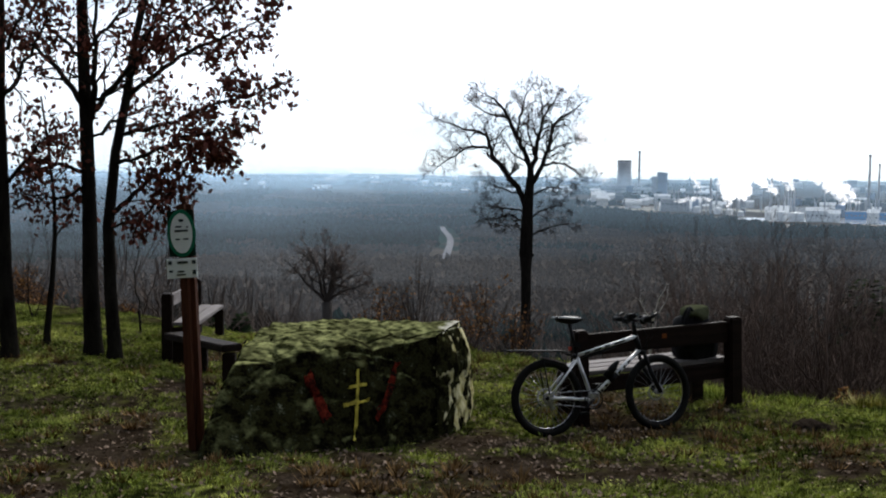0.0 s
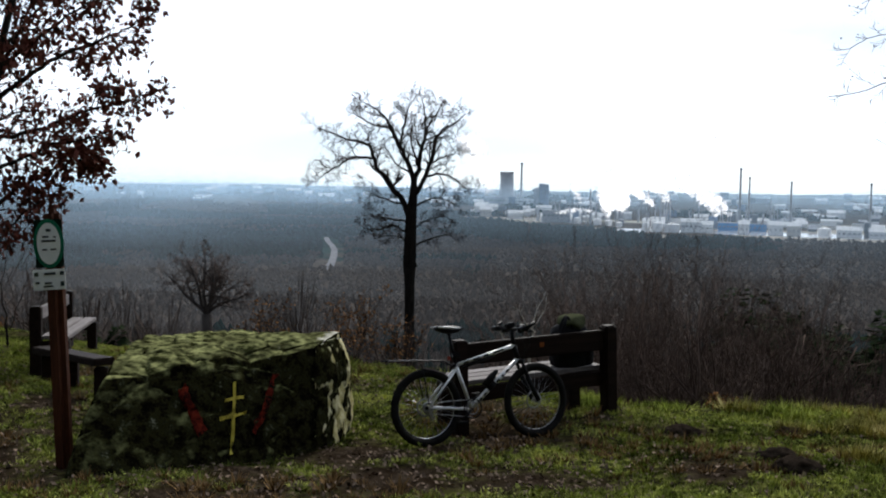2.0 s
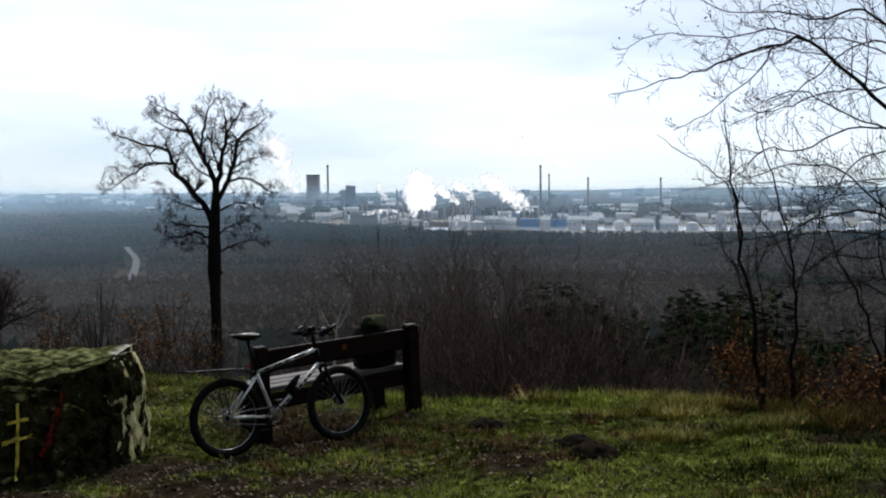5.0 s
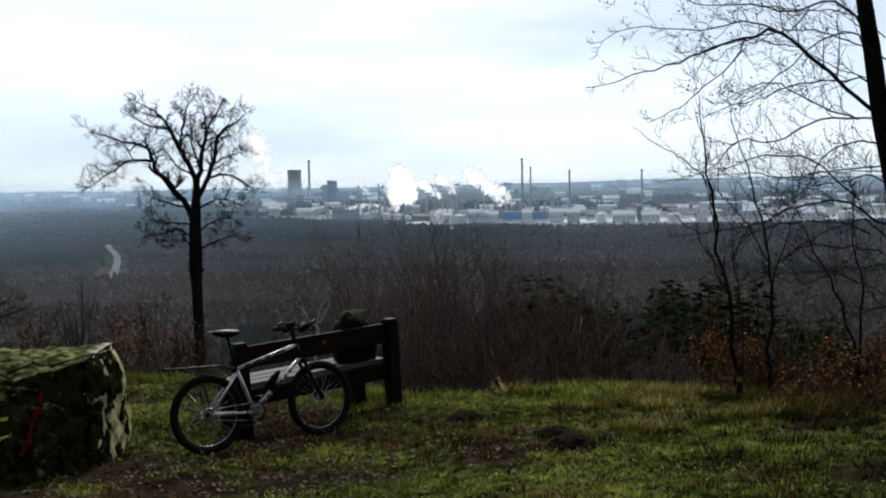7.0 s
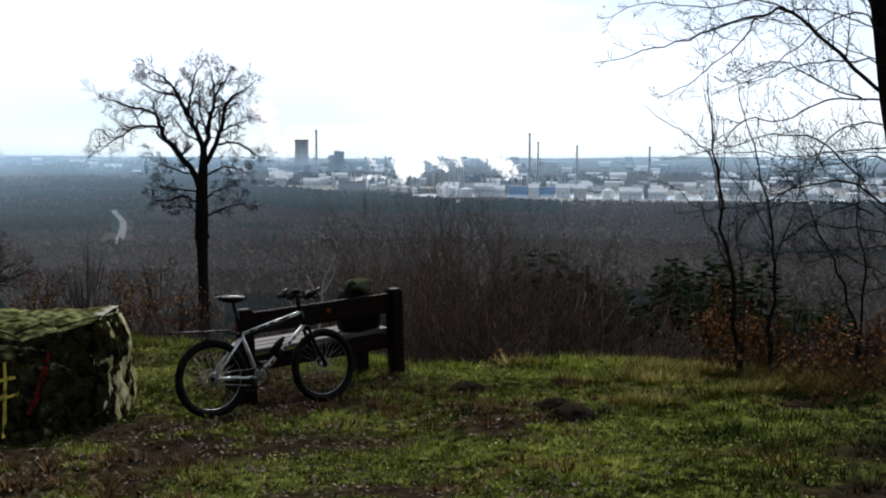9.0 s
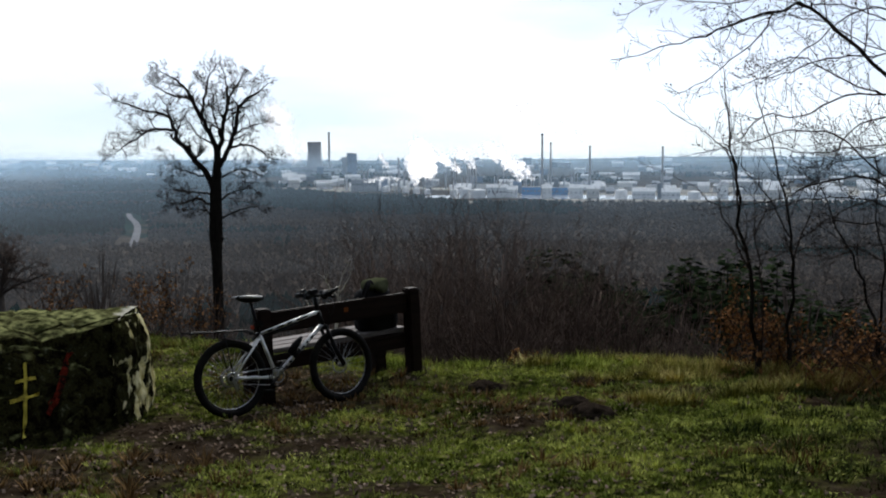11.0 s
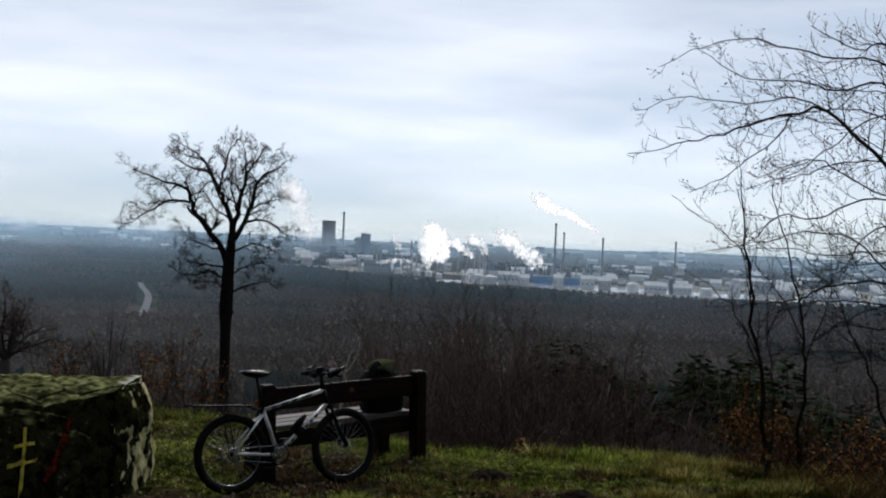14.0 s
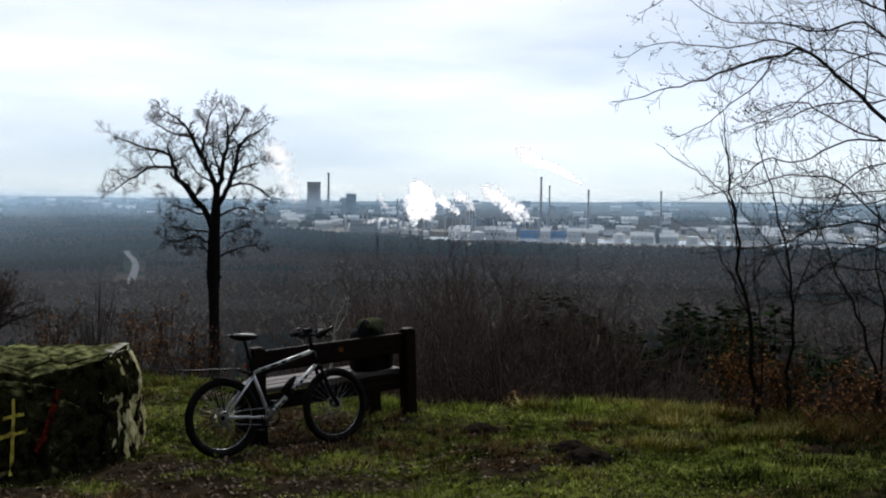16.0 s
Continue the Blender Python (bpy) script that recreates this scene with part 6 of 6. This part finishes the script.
def arc(a0, a1, r0, r1, n=24):
    out = []
    for i in range(n):
        f = i / (n - 1)
        a = a0 + (a1 - a0) * f
        r = r0 + (r1 - r0) * f + 25 * math.sin(f * 9)
        x, y = polar(a, r)
        out.append((x, y, math.sin(radians(a)), math.cos(radians(a))))
    return out


strip("river", arc(15.5, 42, 2500, 2470), 130, PLAIN + 3, M_WATER, "pale grey river shining beyond the woods", "water")
M_YARD = material("works_yard", [(0.3, (0.10, 0.095, 0.085)), (0.5, (0.22, 0.205, 0.18)), (0.7, (0.42, 0.40, 0.36))], 0.02, 0.9, bump=0, fine=6)
yv, yf = [], []
for i, a in enumerate(np.linspace(3, 48, 60)):
    for r in (float(wood_edge(a)) + 40, 3520.0):
        yv.append((*polar(a, r), PLAIN + 2.8))
    if i:
        yf.append((2 * i - 2, 2 * i - 1, 2 * i + 1, 2 * i))
tagged(new("works_yard", mesh_of("works_yard", yv, yf, M_YARD)), "pale open ground of yards and tracks round the works", "yard", kind="structure")
for a0, a1, r, h in ((9, 18, 3150, 40), (22, 40, 2700, 25), (30, 46, 2900, 50), (12, 26, 3300, 50)):
    strip("field", arc(a0, a1, r, r - 60), h, PLAIN + 3.2, M_FIELD, "pale winter field on the plain", "field")


def works_building(az, r, w, h, d, mat, label, gable=False, band=True):
    k, r = clear_of_woods(az, r) / r, clear_of_woods(az, r)
    w, h, d = w * k, h * k, d * k
    x, y = polar(az, r)
    root = thing("works_building", (x, y, float(height(x, y)) - 1), label, "building", "buildings of the works", rz=-az)
    part("wall", bar((-w / 2, 0, h / 2), (w / 2, 0, h / 2), d, h, 0), mat, root)
    if gable:
        v = [(-w / 2 - 1, -d / 2 - 1, h), (w / 2 + 1, -d / 2 - 1, h), (w / 2 + 1, d / 2 + 1, h), (-w / 2 - 1, d / 2 + 1, h), (-w / 2 - 1, 0, h + d * 0.32), (w / 2 + 1, 0, h + d * 0.32)]
        raw_part("roof", v, [(0, 1, 5, 4), (2, 3, 4, 5), (1, 2, 5), (3, 0, 4), (3, 2, 1, 0)], M_GREY if mat is M_DARK else M_WHITE, root)
    else:
        part("roof", bar((-w / 2 - 0.6, 0, h + 0.5), (w / 2 + 0.6, 0, h + 0.5), d + 1.2, 1.0, 0), M_GREY if mat is not M_GREY else M_WHITE, root)
    if band:
        n = max(2, int(w / 9))
        for k in range(min(n, 6)):
            xx = -w / 2 + w * (k + 0.5) / min(n, 6)
            part("window", bar((xx - w * 0.05, -d / 2 - 0.1, h * 0.6), (xx + w * 0.05, -d / 2 - 0.1, h * 0.6), 0.3, h * 0.16, 0), M_GLASS, root)
    return root


def tank(az, r, rad, h, mat=None):
    k, r = clear_of_woods(az, r) / r, clear_of_woods(az, r)
    rad, h = rad * k, h * k
    x, y = polar(az, r)
    root = thing("storage_tank", (x, y, BASE), "round white storage tank at the works", "tank", "storage tanks")
    bm = bmesh.new()
    bmesh.ops.create_cone(bm, cap_ends=True, segments=24, radius1=rad, radius2=rad, depth=h, matrix=Matrix.Translation((0, 0, h / 2)))
    part("shell", bm, mat or M_WHITE, root, smooth=False)
    bm = bmesh.new()
    bmesh.ops.create_cone(bm, cap_ends=True, segments=24, radius1=rad * 1.02, radius2=rad * 0.1, depth=h * 0.18, matrix=Matrix.Translation((0, 0, h * 1.09)))
    part("roof", bm, M_WHITE, root)


def chimney(az, r, top, rad=4.0):
    x, y = polar(az, r)
    root = thing("factory_chimney", (x, y, BASE), "tall slender grey factory chimney", "chimney", "factory chimneys")
    w = Wood()
    h = top - BASE
    w.tube([Vector((0, 0, 0)), Vector((0, 0, h * 0.5)), Vector((0, 0, h))], [rad * 1.05, rad * 0.8, rad * 0.66], 16)
    raw_part("shaft", w.v, w.f, M_GREY, root, smooth=True)
    w = Wood()
    w.tube([Vector((0, 0, h * 0.97)), Vector((0, 0, h + 0.5))], [rad * 0.78, rad * 0.78], 16)
    raw_part("rim", w.v, w.f, M_DARK, root, smooth=True)


def build_works():
    rng = random.Random(61)
    # cooling tower: waisted shell with a dark mouth
    az, r = 9.64, 4250
    x, y = polar(az, r)
    foot = float(height(x, y)) - 1
    root = thing("cooling_tower", (x, y, foot), "broad grey concrete cooling tower in the haze", "cooling tower")
    w = Wood()
    hh = 74 - foot
    w.tube([Vector((0, 0, hh * k / 8)) for k in range(9)], [38 - 13 * math.sin(min(k / 8 * 2.0, 1.57)) + 2 * (k / 8) ** 3 for k in range(9)], 28)
    raw_part("shell", w.v, w.f, M_GREY, root, smooth=True)
    w = Wood()
    w.tube([Vector((0, 0, hh - 3)), Vector((0, 0, hh + 0.6))], [27.5, 27.5], 28)
    raw_part("rim", w.v, w.f, M_DARK, root, smooth=True)
    chimney(10.41, 4200, 110, 5.6)
    chimney(21.72, 2900, 70, 4.0)
    chimney(22.17, 2900, 47, 3.2)
    chimney(24.22, 2850, 36, 3.6)
    chimney(27.99, 2900, 34, 3.6)
    chimney(14.07, 3000, 8, 3.0)
    chimney(17.09, 3000, 8, 3.0)
    chimney(15.64, 2980, 25, 6.0)
    for k in range(4):
        chimney(17.76 + 0.15 * k, 2850, -14, 3.4)
    # the tall blue-grey plant
    for px, w_, h_, m in ((11.25, 18, 68, M_GREY), (11.50, 16, 84, M_BLUEGREY), (11.68, 20, 82, M_BLUEGREY), (9.19, 80, 34, M_GREY), (9.81, 70, 26, M_WHITE), (10.59, 60, 26, M_WHITE)):
        works_building(px, 4150, w_ * 1.4, h_, 40, m, "tall blue-grey process building of the works")
    # long halls that stand out
    for px, rr, w_, h_, m, lab in (
        (8.21, 2750, 26, 34, M_WHITE, "white works hall with flat roof"), (8.54, 2650, 28, 24, M_BEIGE, "beige works hall with flat roof"), (10.14, 2700, 40, 22, M_WHITE, "white works hall with flat roof"),
        (12.24, 2950, 70, 42, M_GREY, "long grey gabled works hall"), (11.73, 2620, 24, 16, M_WHITE, "white works hall with flat roof"), (19.32, 2480, 46, 30, M_WHITE, "white works hall with flat roof"),
        (20.10, 2500, 28, 24, M_WHITE, "white works hall with flat roof"), (21.15, 2660, 46, 27, M_BLUE, "bright blue works hall by the river"), (21.96, 2360, 22, 30, M_WHITE, "white works hall with flat roof"),
        (22.62, 2660, 42, 26, M_BLUE, "bright blue works hall by the river"), (23.51, 2400, 30, 32, M_WHITE, "white works hall with flat roof"), (24.40, 2420, 28, 30, M_BEIGE, "beige works hall with flat roof"),
        (27.04, 2420, 50, 22, M_WHITE, "white works hall with flat roof"), (27.85, 2450, 10, 44, M_DARK, "narrow dark works tower"), (28.43, 2400, 40, 20, M_WHITE, "white works hall with flat roof"),
        (31.05, 2450, 24, 40, M_WHITE, "white works hall with flat roof"), (32.31, 2700, 70, 40, M_GREY, "grey works hall with gabled roof"), (33.55, 2420, 40, 26, M_BEIGE, "beige works hall with flat roof"),
        (35.19, 2400, 60, 18, M_WHITE, "white works hall with flat roof"), (36.52, 2450, 50, 18, M_WHITE, "white works hall with flat roof"),
    ):
        works_building(px, rr, w_, h_ * 0.8, 26, m, lab, gable=(m is not M_BLUE and h_ < 36))
    for px, rr, rad, h in ((13.41, 2560, 9, 16), (14.47, 2560, 9, 17), (15.04, 2540, 8, 16), (15.61, 2560, 7, 14), (17.03, 2500, 10, 20), (17.60, 2480, 12, 22), (18.33, 2470, 17, 20), (25.87, 2500, 14, 18), (29.63, 2420, 14, 16), (38.10, 2400, 18, 16)):
        tank(px, rr, rad, h)
    # the crowd of lesser sheds between them
    for i in range(264):
        az = rng.uniform(5.5, 42) if i < 222 else rng.uniform(-22, 6)
        near = clear_of_woods(az, 2640 if az > 16 else 2450)
        r = 1 / rng.uniform(1 / 4750, 1 / near)
        m = rng.choice([M_WHITE, M_WHITE, M_WHITE, M_GREY, M_BEIGE, M_DARK, M_BLUEGREY])
        lab = {"white_cladding": "small white works shed", "grey_cladding": "small grey works shed", "dark_plant": "dark process plant building", "beige_cladding": "small beige works shed", "blue_grey_cladding": "blue-grey process plant building"}[m.name]
        tall = 1.8 if m in (M_DARK, M_BLUEGREY) and 9 < az < 24 else 1
        works_building(az, r, rng.uniform(12, 40) * r / 2600 / tall, rng.uniform(7, 20) * tall, rng.uniform(14, 34), m, lab, tall == 1 and rng.random() < 0.8, False)
    # thin pipe towers and columns of the process plant
    for i in range(46):
        az = rng.uniform(11, 24)
        chimney(az, clear_of_woods(az, rng.uniform(2650, 3300)), BASE + rng.uniform(30, 62), rng.uniform(1.5, 3.2))


build_works()


def plume(path, radii, label, count, seed, clear=0.62):
    rng = random.Random(seed)
    m = bpy.data.materials.new("steam")
    m.use_nodes = True
    n, l = m.node_tree.nodes, m.node_tree.links
    n.clear()
    out, mix, half = n.new("ShaderNodeOutputMaterial"), n.new("ShaderNodeMixShader"), n.new("ShaderNodeMixShader")
    tr, di, tl = n.new("ShaderNodeBsdfTransparent"), n.new("ShaderNodeBsdfDiffuse"), n.new("ShaderNodeBsdfTranslucent")
    for q in (di, tl):
        q.inputs["Color"].default_value = (0.96, 0.96, 0.97, 1)
    ns, mr, tc = n.new("ShaderNodeTexNoise"), n.new("ShaderNodeMapRange"), n.new("ShaderNodeTexCoord")
    ns.inputs["Scale"].default_value, ns.inputs["Detail"].default_value = 0.05, 5
    for i, v in enumerate((0.35, 0.65, 0.0, 2 * (1 - clear))):
        mr.inputs[1 + i].default_value = v
    l.new(tc.outputs["Object"], ns.inputs["Vector"])
    l.new(ns.outputs["Fac"], mr.inputs[0])
    l.new(mr.outputs[0], mix.inputs[0])
    half.inputs[0].default_value = 0.9
    l.new(di.outputs[0], half.inputs[1])
    l.new(tl.outputs[0], half.inputs[2])
    l.new(tr.outputs[0], mix.inputs[1])
    l.new(half.outputs[0], mix.inputs[2])
    l.new(mix.outputs[0], out.inputs[0])
    P = [Vector(p) for p in path]
    ball = bmesh.new()
    bmesh.ops.create_icosphere(ball, subdivisions=2, radius=1)
    bv = [v.co.copy() for v in ball.verts]
    bf = [tuple(v.index for v in q.verts) for q in ball.faces]
    ball.free()
    vv, ff = [], []
    o = P[0].copy()
    for _ in range(count * 4):
        f = rng.random() * (len(P) - 1)
        k = min(int(f), len(P) - 2)
        c = P[k].lerp(P[k + 1], f - k)
        R = radii[k] + (radii[k + 1] - radii[k]) * (f - k)
        c = c + Vector((rng.gauss(0, R * 0.5), rng.gauss(0, R * 0.5), rng.gauss(0, R * 0.4))) - o
        s = R * rng.uniform(0.12, 0.40)
        ph = Vector((rng.random() * 50, 0, 0))
        b = len(vv)
        vv += [c + q * s * (1 + 0.6 * noise.noise(q * 1.6 + ph)) for q in bv]
        ff += [tuple(b + i for i in q) for q in bf]
    ob = thing("steam_plume", o, label, "steam", "steam plumes")
    p = raw_part("steam", vv, ff, m, ob, smooth=True)
    p.visible_shadow = False


lab = "white steam plume drifting from the works"
plume([(696.77, 2609.14, -48.48), (703.89, 2608.65, -10.06), (715.10, 2606.85, 25.52), (693.35, 2613.83, 42.51)], [14, 26, 26, 12], "dense white steam cloud over the works", 70, 1, 0.66)
plume([(731.02, 2599.65, -38.40), (724.35, 2602.45, -17.10), (738.18, 2599.31, 4.28)], [10, 22, 18], "dense white steam cloud over the works", 34, 8, 0.55)
plume([(821.22, 2626.10, -27.28), (793.54, 2634.99, -5.66), (772.76, 2641.58, 8.75)], [8, 13, 12], lab, 40, 2, 0.6)
plume([(871.67, 2664.01, -17.36), (850.60, 2671.17, 9.11), (832.28, 2677.07, 23.79)], [8, 13, 12], lab, 34, 3, 0.65)
plume([(979.74, 2527.35, -47.45), (956.74, 2535.27, -16.26), (939.05, 2540.84, -4.95)], [8, 13, 14], lab, 30, 4, 0.7)
plume([(956.52, 2534.17, -44.69), (929.40, 2543.17, -16.36), (902.29, 2552.28, 14.83), (868.25, 2562.87, 33.19)], [9, 16, 20, 18], lab, 60, 5, 0.7)
plume([(447.77, 2891.43, -1.36), (426.01, 2899.15, 33.69), (407.27, 2906.43, 79.43), (397.27, 2910.87, 117.58), (382.76, 2915.99, 140.43)], [12, 20, 26, 32, 36], "thin steam trail drifting behind the tall tree", 110, 6, 0.92)
plume([(1164.80, 2634.15, 52.35), (1133.21, 2644.14, 73.25), (1090.09, 2657.52, 95.61), (1046.91, 2670.61, 110.46), (1011.03, 2682.02, 135.84)], [5, 9, 12, 13, 16], "thin bright trail of smoke from a chimney", 220, 7, 0.62)
plume([(682.53, 2822.70, -21.89), (668.01, 2827.77, -0.56), (659.35, 2831.08, 19.26)], [6, 10, 10], lab, 24, 9, 0.7)
plume([(616.20, 2840.45, -57.25), (667.67, 2826.00, -46.38), (711.69, 2813.15, -49.27)], [6, 8, 6], lab, 24, 10, 0.7)
